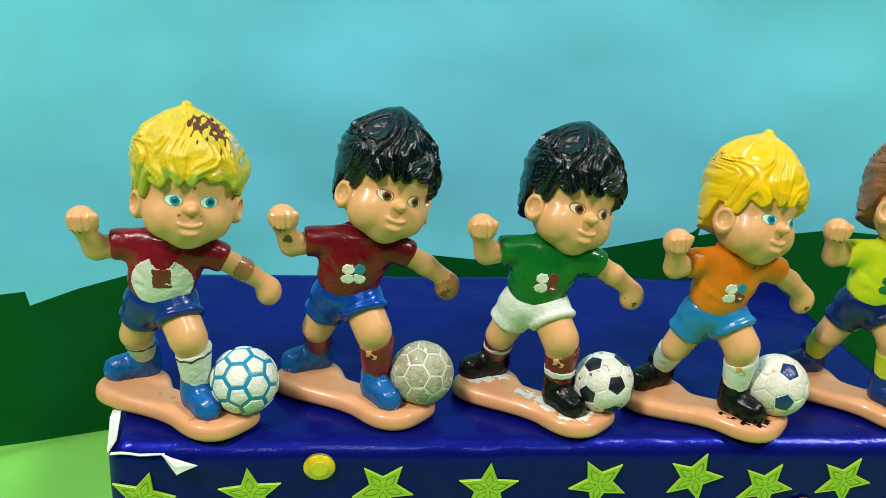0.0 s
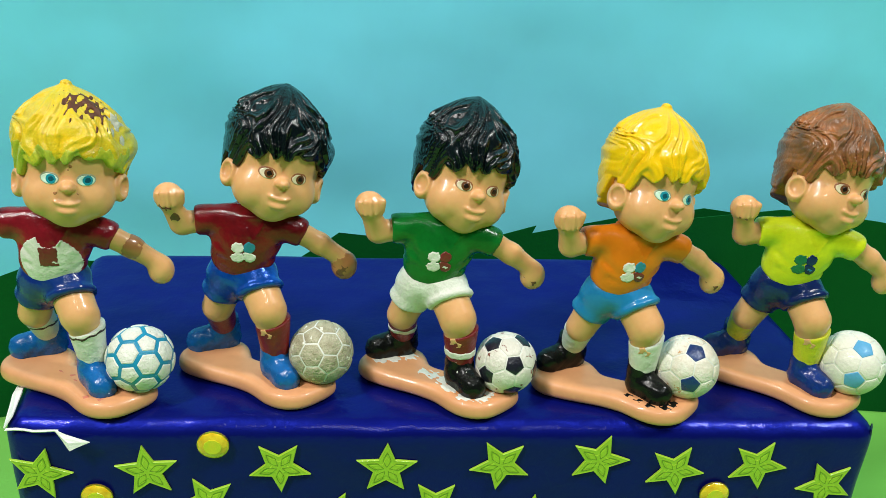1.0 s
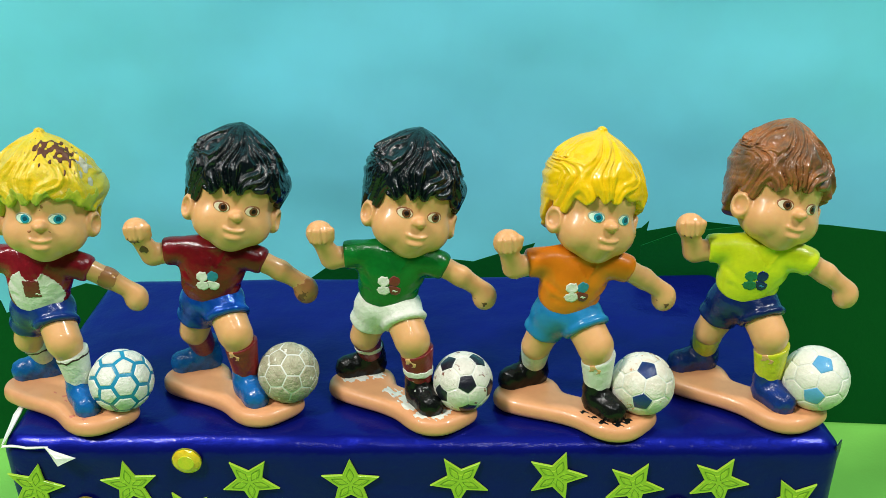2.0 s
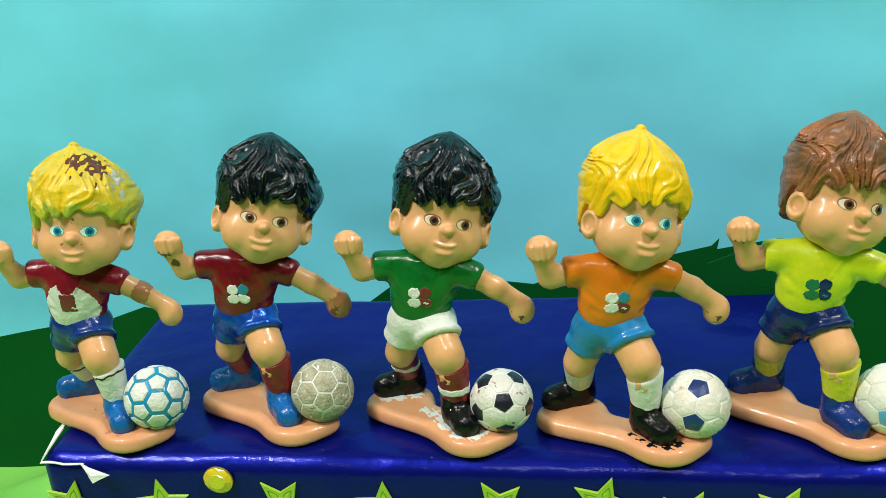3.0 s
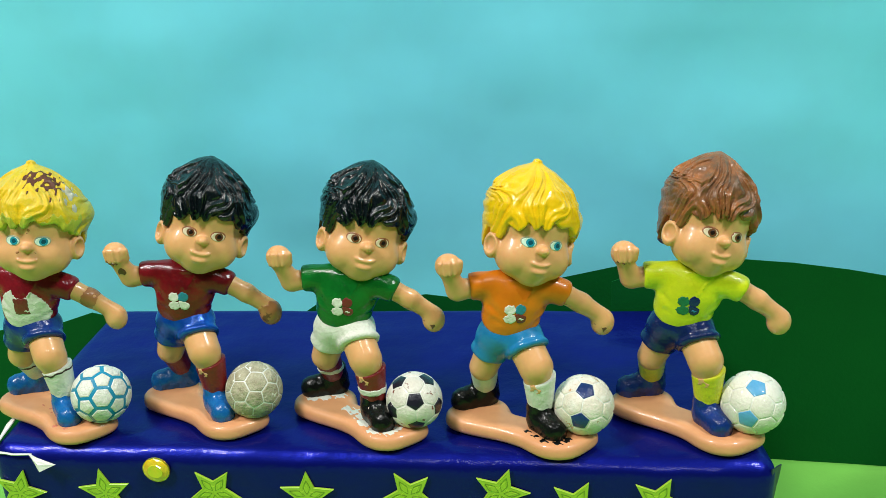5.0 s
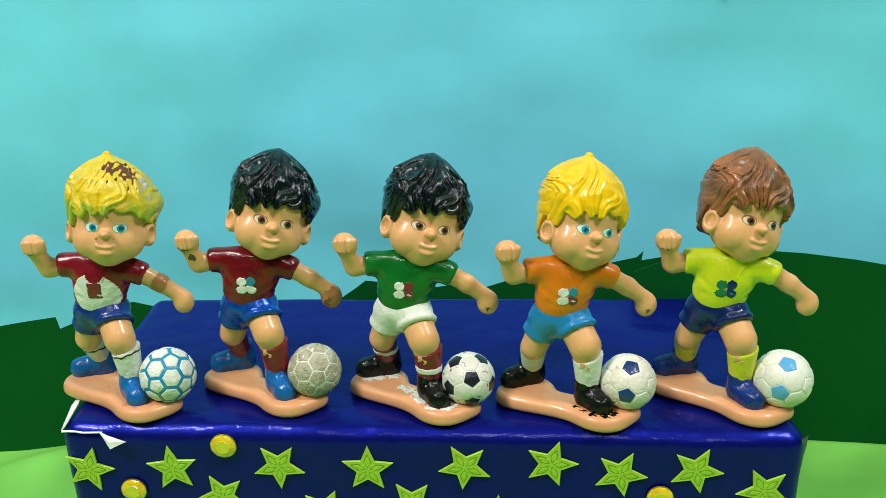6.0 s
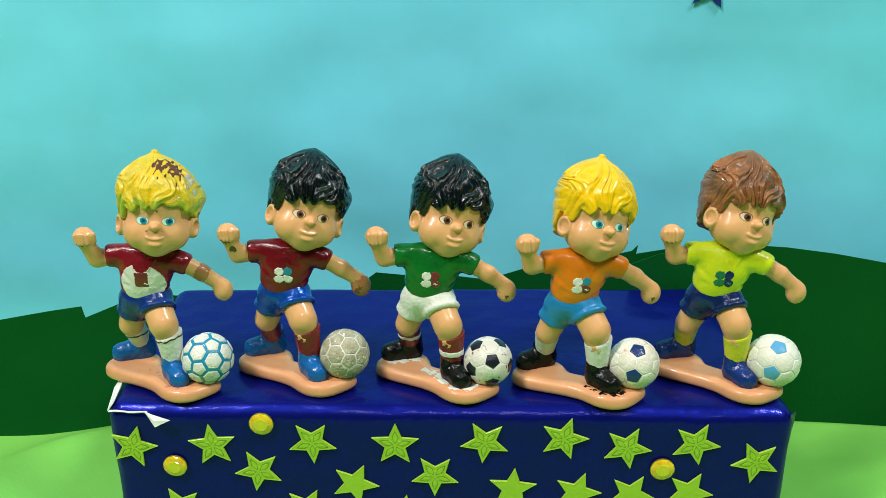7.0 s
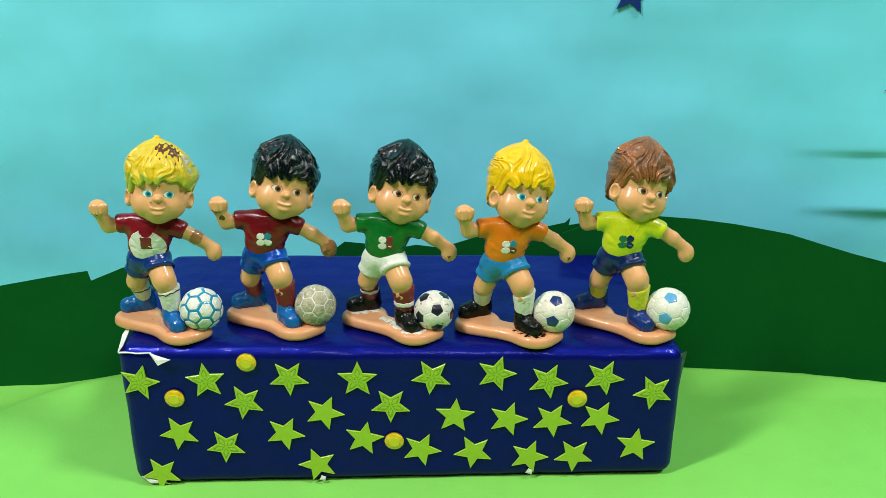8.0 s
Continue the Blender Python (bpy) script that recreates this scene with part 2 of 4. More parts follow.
def ellipsoid(p, c, r):
    q = [(p[i] - c[i]) / r[i] for i in range(3)]
    k0 = np.sqrt(q[0] ** 2 + q[1] ** 2 + q[2] ** 2) + 1e-9
    k1 = np.sqrt(sum((q[i] / r[i]) ** 2 for i in range(3))) + 1e-9
    return k0 * (k0 - 1) / k1


def limb(p, a, b, ra, rb):
    """A tapered limb with round ends from a to b."""
    d = [b[i] - a[i] for i in range(3)]
    n = sum(v * v for v in d)
    h = np.clip(sum((p[i] - a[i]) * d[i] for i in range(3)) / n, 0, 1)
    return np.sqrt(sum((p[i] - a[i] - h * d[i]) ** 2 for i in range(3))) - (ra + (rb - ra) * h)


def along(p, a, b):
    """Signed distance along the line from a to b, measured from b (positive past it)."""
    d = np.array(b, float) - np.array(a, float)
    d /= np.linalg.norm(d)
    return sum((p[i] - b[i]) * d[i] for i in range(3))


def nets(f, lo, hi, step):
    """The zero surface of f as quads (naive surface nets). Returns vertices and faces."""
    ax = [np.arange(lo[i], hi[i] + step, step) for i in range(3)]
    p = np.meshgrid(*ax, indexing="ij", sparse=True)
    v = np.broadcast_to(f(p), tuple(len(a) for a in ax)).astype(np.float64)
    ins = v < 0
    shape = tuple(s - 1 for s in v.shape)
    total, count = np.zeros(shape + (3,)), np.zeros(shape)
    sl = lambda o: tuple(slice(o[i], o[i] + shape[i]) for i in range(3))
    for axis in range(3):
        others = [i for i in range(3) if i != axis]
        for u in (0, 1):
            for w in (0, 1):
                o0 = [0, 0, 0]
                o0[others[0]], o0[others[1]] = u, w
                o1 = list(o0)
                o1[axis] = 1
                a, b = v[sl(o0)], v[sl(o1)]
                hit = (a < 0) != (b < 0)
                tt = np.where(hit, a / np.where(hit, a - b, 1), 0)
                count += hit
                for i in range(3):
                    total[..., i] += np.where(hit, tt if i == axis else o0[i], 0)
    act = count > 0
    idx = -np.ones(shape, dtype=np.int64)
    idx[act] = np.arange(act.sum())
    cell = np.argwhere(act)
    verts = (cell + total[act] / count[act][:, None]) * step + np.array(lo)
    faces = []
    for axis in range(3):
        o = [i for i in range(3) if i != axis]
        lo_s, hi_s = [slice(1, -1)] * 3, [slice(1, -1)] * 3
        lo_s[axis], hi_s[axis] = slice(0, -1), slice(1, None)
        a, b = ins[tuple(lo_s)], ins[tuple(hi_s)]
        edge = np.argwhere(a != b)
        flip = a[tuple(edge.T)]
        base = edge.copy()
        for i in o:
            base[:, i] += 1
        quad = []
        for du, dw in ((-1, -1), (0, -1), (0, 0), (-1, 0)):
            c = base.copy()
            c[:, o[0]] += du
            c[:, o[1]] += dw
            quad.append(idx[tuple(c.T)])
        quad = np.stack(quad, 1)
        if axis == 1:
            flip = ~flip
        quad[~flip] = quad[~flip][:, ::-1]
        faces.append(quad)
    return verts, np.concatenate(faces)


def mesh_from(name, pieces, smooth=True):
    """One mesh from pieces of (vertices in metres, faces, material)."""
    mats, vs, loops, starts, mat_index, nv, nl = [], [], [], [], [], 0, 0
    for v, f, m in pieces:
        if m not in mats:
            mats.append(m)
        vs.append(v)
        f = np.asarray(f)
        loops.append((f + nv).ravel())
        starts.append(nl + np.arange(len(f)) * f.shape[1])
        mat_index.append(np.full(len(f), mats.index(m)))
        nv += len(v)
        nl += f.size
    me = bpy.data.meshes.new(name)
    vs, loops, starts, mat_index = np.concatenate(vs), np.concatenate(loops), np.concatenate(starts), np.concatenate(mat_index)
    me.vertices.add(len(vs))
    me.vertices.foreach_set("co", vs.astype(np.float32).ravel())
    me.loops.add(len(loops))
    me.loops.foreach_set("vertex_index", loops.astype(np.int32))
    me.polygons.add(len(starts))
    me.polygons.foreach_set("loop_start", starts.astype(np.int32))
    me.polygons.foreach_set("material_index", mat_index.astype(np.int32))
    me.polygons.foreach_set("use_smooth", np.full(len(starts), smooth))
    for m in mats:
        me.materials.append(m)
    me.update(calc_edges=True)
    me.validate()
    return me


def part(name, bm, mat, parent, label="", smooth=False):
    """Links a bmesh as one mesh object under a thing or a part."""
    me = bpy.data.meshes.new(name)
    bm.to_mesh(me)
    bm.free()
    me.materials.append(mat)
    if smooth:
        me.polygons.foreach_set("use_smooth", [True] * len(me.polygons))
    ob = new(name, me)
    ob.parent = parent
    return tagged(ob, label)


def box_mesh(bm, lo, hi):
    r = bmesh.ops.create_cube(bm, size=1)
    for v in r["verts"]:
        v.co = Vector([lo[i] + (v.co[i] + 0.5) * (hi[i] - lo[i]) for i in range(3)])
    return bm


def sheet(name, f, u, v, thick, mat):
    """A curved sheet of paper: f(u, v) gives the place; it gets a real thickness."""
    bm = bmesh.new()
    grid = [[bm.verts.new(f(a, b)) for b in v] for a in u]
    for i in range(len(u) - 1):
        for j in range(len(v) - 1):
            bm.faces.new((grid[i][j], grid[i + 1][j], grid[i + 1][j + 1], grid[i][j + 1]))
    bmesh.ops.recalc_face_normals(bm, faces=bm.faces[:])
    bmesh.ops.solidify(bm, geom=bm.faces[:], thickness=thick)
    me = bpy.data.meshes.new(name)
    bm.to_mesh(me)
    bm.free()
    me.materials.append(mat)
    me.polygons.foreach_set("use_smooth", [True] * len(me.polygons))
    return new(name, me)


def cut_out(name, outline, y_of, thick, mat):
    """A paper cut-out standing on its lower edge: an outline in x and z, bent along y_of(x, z)."""
    bm = bmesh.new()
    face = bm.faces.new([bm.verts.new((x, 0, z)) for x, z in outline])
    bmesh.ops.triangulate(bm, faces=[face])
    lo, hi = min(x for x, z in outline), max(x for x, z in outline)
    n = int((hi - lo) / 0.006)
    for i in range(1, n):
        bmesh.ops.bisect_plane(bm, geom=bm.verts[:] + bm.edges[:] + bm.faces[:], plane_co=(lo + (hi - lo) * i / n, 0, 0), plane_no=(1, 0, 0))
    for k in range(1, 9):
        bmesh.ops.bisect_plane(bm, geom=bm.verts[:] + bm.edges[:] + bm.faces[:], plane_co=(0, 0, 0.008 * k), plane_no=(0, 0, 1))
    for v in bm.verts:
        v.co.y = y_of(v.co.x, v.co.z)
    back = bmesh.ops.extrude_face_region(bm, geom=bm.faces[:])
    for v in back["geom"]:
        if isinstance(v, bmesh.types.BMVert):
            v.co.y += thick
    bmesh.ops.recalc_face_normals(bm, faces=bm.faces[:])
    me = bpy.data.meshes.new(name)
    bm.to_mesh(me)
    bm.free()
    me.materials.append(mat)
    return new(name, me)


# ---- the room round the table ----
def room():
    for name, lo, hi in (("floor", (-2, -2.2, -0.85), (2, 1.8, -0.75)), ("ceiling", (-2, -2.2, 1.65), (2, 1.8, 1.75)),
                         ("wall_north", (-2, 1.7, -0.75), (2, 1.8, 1.65)), ("wall_south", (-2, -2.2, -0.75), (2, -2.1, 1.65)),
                         ("wall_west", (-2.1, -2.2, -0.75), (-2, 1.8, 1.65)), ("wall_east", (2, -2.2, -0.75), (2.1, 1.8, 1.65))):
        me = bpy.data.meshes.new(name)
        bm = box_mesh(bmesh.new(), lo, hi)
        bm.to_mesh(me)
        bm.free()
        me.materials.append(WALL)
        tagged(new(name, me), "plain pale painted room surface", name.split("_")[0], kind="structure")
    table = tagged(new("table"), "plain wooden table under the paper scenery", "table")
    bm = box_mesh(bmesh.new(), (-0.7, -0.45, -0.046), (0.7, 0.35, -0.0135))
    bmesh.ops.bevel(bm, geom=bm.edges[:], offset=0.004, segments=2, affect="EDGES")
    part("tabletop", bm, TABLE, table)
    for x in (-0.64, 0.64):
        for y in (-0.40, 0.30):
            part("leg", box_mesh(bmesh.new(), (x - 0.025, y - 0.025, -0.75), (x + 0.025, y + 0.025, -0.046)), TABLE, table)


room()

# ---- paper ground, sky and hills ----
CREST_X = (-0.307, -0.18, -0.1416, -0.1337, -0.1238, -0.1095, -0.0827, 0.098, 0.1151, 0.1533, 0.1724, 0.1887, 0.2291)
CREST_Y = (0.0152, 0.0214, 0.037, 0.0464, 0.0533, 0.0614, 0.0742, 0.0815, 0.0797, 0.0783, 0.0758, 0.0724, 0.0676)


def ground_z(x, y):
    """The meadow paper: it bends down behind a crest in front of the hills."""
    crest = float(np.interp(x, CREST_X, CREST_Y))
    u = max(0.0, y - crest)
    bend = 0.0105 * (1 - math.exp(-(u / (0.008 if x > 0 else 0.016)) ** 1.4))
    near = max(0.0, min(1.0, (0.06 - y) / 0.06))
    return -bend + near * (0.0014 + 0.029 * max(-0.13, min(0.13, x))) + (1 - near) * 0.0003 + 0.0011 * noise.noise((x * 11, y * 13, 3.0)) + 0.0005 * noise.noise((x * 37, y * 31, 1.0))


def sky_place(x, z):
    y = 0.121 + 0.0035 * noise.noise((x * 7, z * 9, 5.0)) + 0.0012 * noise.noise((x * 25, z * 32, 2.0)) + 0.02 * max(0.0, z - 0.12)
    # the dog-eared folds
    for cx, cz, wx, wz, a, s in ((0.1967, 0.0546, 0.036, 0.022, 0.0024, 1.0), (0.1884, 0.0787, 0.034, 0.014, 0.0013, 1.0)):
        u, w = (x - cx) / wx, (z - cz) / wz
        if abs(u) < 1 and -1 < w < 1:
            y -= a * (1 - abs(u)) * (1 - w if w > 0 else max(0.0, 1 + 6 * w)) * s
    return Vector((x, y, z))


steps = lambda lo, hi, n: [lo + (hi - lo) * i / n for i in range(n + 1)]
ground = sheet("ground", lambda x, y: Vector((x, y, ground_z(x, y))), steps(-0.6, 0.6, 150), steps(-0.42, 0.03, 50) + steps(0.034, 0.118, 42), 0.0003, GRASS)
tagged(ground, "light green paper sheet as a meadow, gently wavy", "paper ground", kind="structure")
sky = sheet("backdrop", sky_place, steps(-0.6, -0.2, 40) + steps(-0.196, 0.25, 230) + steps(0.26, 0.6, 30), steps(-0.011, 0.16, 115) + steps(0.165, 0.50, 40), 0.0003, SKY)
tagged(sky, "pale cyan paper sheet as a sky, creased", "paper backdrop", kind="structure")

# The foot runs low: its dark green stands in for the shaded gap below.
left_hill = cut_out("paper_hill", [(-0.4072, -0.0129), (-0.4024, 0.0282), (-0.2499, 0.0309), (-0.1513, 0.0352), (-0.1342, 0.0382), (-0.1166, 0.0414), (-0.1188, 0.0369), (-0.1158,
                     0.0373), (-0.1032, 0.0429), (-0.0901, 0.0476), (-0.0775, 0.0446), (-0.0599, 0.0407), (-0.0608, -0.0100), (-0.1128, -0.0100), (-0.1311, -0.0100),
                     (-0.1382, -0.0100), (-0.1525, -0.0100), (-0.2023, -0.0116)],
                    lambda x, z: (0.0714 if x < -0.085 else 0.0714 + 0.6 * (x + 0.085)) - 0.004 * max(0, -0.13 - x) / 0.05 + 0.0015 * noise.noise((x * 20, z * 20, 0)), 0.0003, HILL)
tagged(left_hill, "dark green paper hill with a notched top edge", "paper hill", "paper hills")
mid_hill = cut_out("paper_hill", [(-0.0354, -0.0022), (-0.0347, 0.0351), (-0.0252, 0.0421), (-0.0217, 0.0449), (-0.0182, 0.0426), (0.0021, 0.043), (0.007, 0.0439), (0.0169, 0.0427),
                     (0.0352, 0.0491), (0.0342, 0.0466), (0.0504, 0.0502), (0.0656, 0.0548), (0.0676, 0.057), (0.0671, 0.0538), (0.0828, 0.0569), (0.1073, 0.0539),
                     (0.1083, -0.0014)],
                   lambda x, z: 0.097 + 0.001 * noise.noise((x * 20, z * 20, 4)), 0.0003, HILL)
tagged(mid_hill, "dark green paper hill with small jagged peaks", "paper hill", "paper hills")
# Lengthened foot again: dark green paper in place of the gap's shade.
right_hill = cut_out("paper_hill", [(0.0637, -0.0085), (0.0632, 0.057), (0.0718, 0.0606), (0.098, 0.0646), (0.1116, 0.0637), (0.1263, 0.0617), (0.1475, 0.0579), (0.1649, 0.0528), (0.1763, 0.0473), (0.182, 0.0455), (0.196, 0.0435), (0.214, 0.0425), (0.214, -0.0085), (0.1535, -0.0085), (0.1147, -0.0085)],
                     lambda x, z: 0.080 + 0.004 * max(0, x - 0.17) / 0.03 + 0.0015 * noise.noise((x * 18, z * 18, 8)), 0.0003, HILL)
tagged(right_hill, "dark green rounded paper hill, its lengthened foot standing in for a shaded gap", "paper hill", "paper hills")


def star_points(r_out, r_in, n=5):
    return [(math.sin(math.pi * k / n) * (r_out if k % 2 == 0 else r_in), math.cos(math.pi * k / n) * (r_out if k % 2 == 0 else r_in)) for k in range(2 * n)]


def star_bmesh(r, thick, emboss):
    """A flat five-pointed star with a thin rim and, in the middle, a raised small star. It faces -y."""
    bm = bmesh.new()
    rings = []
    for scale, y in ((1.0, 0), (1.0, -thick * 0.75), (0.95, -thick), (0.86, -thick * 0.93), (0.55, -thick * 0.93), (0.50, -thick * (1.06 if emboss else 0.97))):
        rings.append([bm.verts.new((x * scale, y, z * scale)) for x, z in star_points(r, r * 0.44)])
    for a, b in zip(rings, rings[1:]):
        for k in range(10):
            bm.faces.new((a[k], a[(k + 1) % 10], b[(k + 1) % 10], b[k]))
    top = bm.verts.new((0, -thick * (1.0 if emboss else 0.93), 0))
    for k in range(10):
        bm.faces.new((rings[-1][k], rings[-1][(k + 1) % 10], top))
    bm.faces.new(rings[0])
    bmesh.ops.recalc_face_normals(bm, faces=bm.faces[:])
    return bm


def petal_bmesh(r, thick, k):
    """One engraved petal of a star: a thin closed line round the k-th arm."""
    bm = bmesh.new()
    a = 2 * math.pi * k / 5
    shape = ((0, 0.09), (0.07, 0.21), (0.125, 0.36), (0.075, 0.51), (0, 0.66), (-0.075, 0.51), (-0.125, 0.36), (-0.07, 0.21))
    rings = []
    for scale, y in ((1.03, 0.9), (1.03, 1.10), (0.92, 1.10), (0.92, 0.9)):
        ring = []
        for x, z in shape:
            x, z = x * scale * r, (0.37 + (z - 0.37) * scale) * r
            ring.append(bm.verts.new((x * math.cos(a) + z * math.sin(a), -thick * y, z * math.cos(a) - x * math.sin(a))))
        rings.append(ring)
    for p, q in zip(rings, rings[1:]):
        for n in range(8):
            bm.faces.new((p[n], p[(n + 1) % 8], q[(n + 1) % 8], q[n]))
    bmesh.ops.recalc_face_normals(bm, faces=bm.faces[:])
    return bm


def star_sticker(name, r, thick, mat, label, group, lines=True):
    st = tagged(new(name), label, "star sticker", group)
    part("plate", star_bmesh(r, thick, lines), mat, st)
    if lines:
        for k in range(5):
            part("engraved_petal", petal_bmesh(r, thick, k), STAR_LINE, st, "dark engraved petal line")
    return st


# ---- the wrapped box ----
TOP = 0.050
CORNERS = ((-0.0775, -0.0015), (0.0953, 0.0051), (0.0845, 0.0805), (-0.0832, 0.0712))


def box_place(u, v, z):
    """From 0..1 across and deep to the box's plan."""
    a, b, c, d = (np.array(q) for q in CORNERS)
    u, v = np.asarray(u)[..., None], np.asarray(v)[..., None]
    return (a * (1 - u) + b * u) * (1 - v) + (d * (1 - u) + c * u) * v


FRONT_Y = lambda x: -0.0015 + (x + 0.0775) * 0.0382


def gift_box():
    w, d, h, r = 170.0, 75.0, 50.0, 4.4

    def f(p):
        x, y, z = p
        dent = 0.18 * np.sin(x * 0.09 + 1) * np.sin(y * 0.11) + 0.12 * np.sin(x * 0.31 + y * 0.2) * np.cos(z * 0.23) + 0.10 * np.sin(x * 0.17 + z * 0.3)
        q = [np.abs(x - w / 2) - w / 2 + r, np.abs(y - d / 2) - d / 2 + r, np.abs(z - h / 2) - h / 2 + r]
        out = np.sqrt(np.maximum(q[0], 0) ** 2 + np.maximum(q[1], 0) ** 2 + np.maximum(q[2], 0) ** 2)
        return out + np.minimum(np.maximum(np.maximum(q[0], q[1]), q[2]), 0) - r + 0.6 * dent
    v, fc = nets(f, (-2.5, -2.5, -2.5), (w + 2.5, d + 2.5, h + 2.5), 1.0)
    xy = box_place(v[:, 0] / w, v[:, 1] / d, None)
    z = v[:, 2] / 1000
    low = 0.0014 + 0.029 * xy[:, 0]
    z = low + z / 0.050 * (TOP - low)
    me = mesh_from("wrapping", [(np.column_stack([xy, z]), fc, BLUE)])
    thing = tagged(new("gift_box"), "box wrapped in glossy dark blue paper, torn at one corner", "gift box")
    ob = new("wrapping", me)
    ob.parent = thing

    def flap(name, pts, mat, label, lift):
        bm = bmesh.new()
        vs = [bm.verts.new(q) for q in pts]
        cen = sum((x.co for x in vs), Vector()) / len(vs) + Vector(lift)
        mid = bm.verts.new(cen)
        for k in range(len(vs)):
            bm.faces.new((vs[k], vs[(k + 1) % len(vs)], mid))
        bmesh.ops.subdivide_edges(bm, edges=bm.edges[:], cuts=2, use_grid_fill=True)
        for q in bm.verts:
            q.co += Vector((0, -1, 0)) * 0.0004 * noise.noise(q.co * 300)
        bmesh.ops.recalc_face_normals(bm, faces=bm.faces[:])
        bmesh.ops.solidify(bm, geom=bm.faces[:], thickness=0.00025)
        part(name, bm, mat, thing, label)
    y0 = FRONT_Y
    flap("torn_flap", [(-0.0672, y0(-0.0672) - 0.0004, 0.0489), (-0.0602, y0(-0.0602) - 0.0018, 0.0472), (-0.0640, y0(-0.0640) - 0.0022, 0.0454), (-0.0654, y0(-0.0654) - 0.0010, 0.0468)],
         TORN, "white underside of the torn paper", (0, -0.0005, 0))
    flap("torn_edge", [(-0.0764, -0.0012, 0.0483), (-0.0710, -0.0016, 0.0485), (-0.0664, -0.0014, 0.0486), (-0.0664, -0.0012, 0.0488), (-0.0710, -0.0013, 0.0487), (-0.0762, -0.0009, 0.0486)], TORN, "white torn paper edge", (0, -0.0001, 0))
    flap("torn_edge", [(-0.0772, 0.0000, 0.0478), (-0.0758, 0.0012, 0.0498), (-0.0774, 0.0140, 0.0503), (-0.0788, 0.0190, 0.0500), (-0.0789, 0.0090, 0.0490)], TORN, "white torn paper edge", (-0.0003, 0, 0.0003))
    flap("torn_edge", [(-0.0752, -0.0010, 0.0030), (-0.0700, -0.0016, 0.0020), (-0.0660, -0.0014, 0.0006), (-0.0720, -0.0018, 0.0010)], TORN, "white scuffed paper edge", (0, -0.0004, 0.0002))
    flap("side_fold", [(0.0936, 0.0061, 0.0484), (0.0966, 0.0115, 0.0462), (0.0957, 0.0130, 0.0360), (0.0943, 0.0090, 0.0260), (0.0940, 0.0067, 0.0380)], FOLD, "dark folded paper end", (0.0004, 0, 0))
    for x, z in ((-0.0168, 0.0036), (0.0490, 0.0066)):
        flap("torn_edge", [(x - 0.0010, y0(x) - 0.0009, z - 0.0008), (x + 0.0009, y0(x) - 0.0010, z - 0.0012), (x + 0.0012, y0(x) - 0.0011, z + 0.0004), (x - 0.0002, y0(x) - 0.0012, z + 0.0010)], TORN, "silvery white chipped flake", (0, -0.0003, 0))
    return thing


gift_box()

# lime stars: x and z of the middle in mm, and the turn of one tip in degrees
STARS = [(-71.1, 38.4, 2), (-50.8, 39.0, 24), (-25.4, 40.1, 56), (-4.5, 39.7, 17), (18.1, 40.7, 48), (37.8, 41.9, 1), (53.6, 39.4, 65), (70.6, 40.7, 66), (86.1, 35.6, 46),
         (-39.6, 31.4, 44), (-15.1, 27.7, 66), (5.5, 30.5, 53), (25.3, 26.8, 13), (41.8, 25.7, 72), (55.5, 25.3, 62), (70.2, 26.2, 65), (-60.9, 19.9, 44), (-46.7, 15.1, 49),
         (-27.8, 20.0, 63), (-3.1, 18.3, 6), (14.9, 14.2, 66), (31.3, 13.4, 46), (82.1, 16.2, 11), (-68.2, 4.5, 47), (-18.0, 8.3, 37), (48.8, 11.7, 70), (63.0, 12.2, 52)]
GEMS = ((-37.8, 45.7), (-60.9, 32.9), (6.4, 17.6), (62.9, 33.4))
turn_front = math.degrees(math.atan(0.0382))
pattern = star_sticker("star_sticker", 0.0063, 0.0005, STAR, "lime green plastic star stuck on the box front", "stars on the box front")
plain = star_sticker("star_sticker", 0.0063, 0.0005, STAR, "plain lime green plastic star stuck on the box front", "stars on the box front", False)
for i, (x, z, a) in enumerate(STARS):
    m = pose(x / 1000, FRONT_Y(x / 1000) - 0.0001, z / 1000, 0, 0, turn_front) @ pose(0, 0, 0, 0, 90 - a, 0)
    src = pattern if i < 10 or i in (11, 17) else plain
    if i == 0:
        src.matrix_world = m
    elif i == 10:
        src.matrix_world = m
    else:
        copy_thing(src, m)


def gem_bmesh(r):
    bm = bmesh.new()
    prof = ((1.0, 0.0), (1.0, 0.08), (0.86, 0.17), (0.60, 0.25))
    rings = [[bm.verts.new((math.sin(2 * math.pi * (k + 0.5 * (j % 2)) / 10) * s * r, -h * r, math.cos(2 * math.pi * (k + 0.5 * (j % 2)) / 10) * s * r)) for k in range(10)] for j, (s, h) in enumerate(prof)]
    for j in range(len(rings) - 1):
        a, b = rings[j], rings[j + 1]
        for k in range(10):
            k2 = (k + 1) % 10
            if j % 2 == 0:
                bm.faces.new((a[k], a[k2], b[k]))
                bm.faces.new((a[k2], b[k2], b[k]))
            else:
                bm.faces.new((a[k], a[k2], b[k2]))
                bm.faces.new((a[k], b[k2], b[k]))
    bm.faces.new(rings[-1])
    bm.faces.new(rings[0])
    bmesh.ops.recalc_face_normals(bm, faces=bm.faces[:])
    return bm


def gem_top(r):
    bm = bmesh.new()
    bmesh.ops.create_cone(bm, cap_ends=True, segments=10, radius1=r * 0.62, radius2=r * 0.56, depth=0.0003, matrix=Matrix.Translation((0, -0.24 * r, 0)) @ Matrix.Rotation(radians(90), 4, "X"))
    return bm


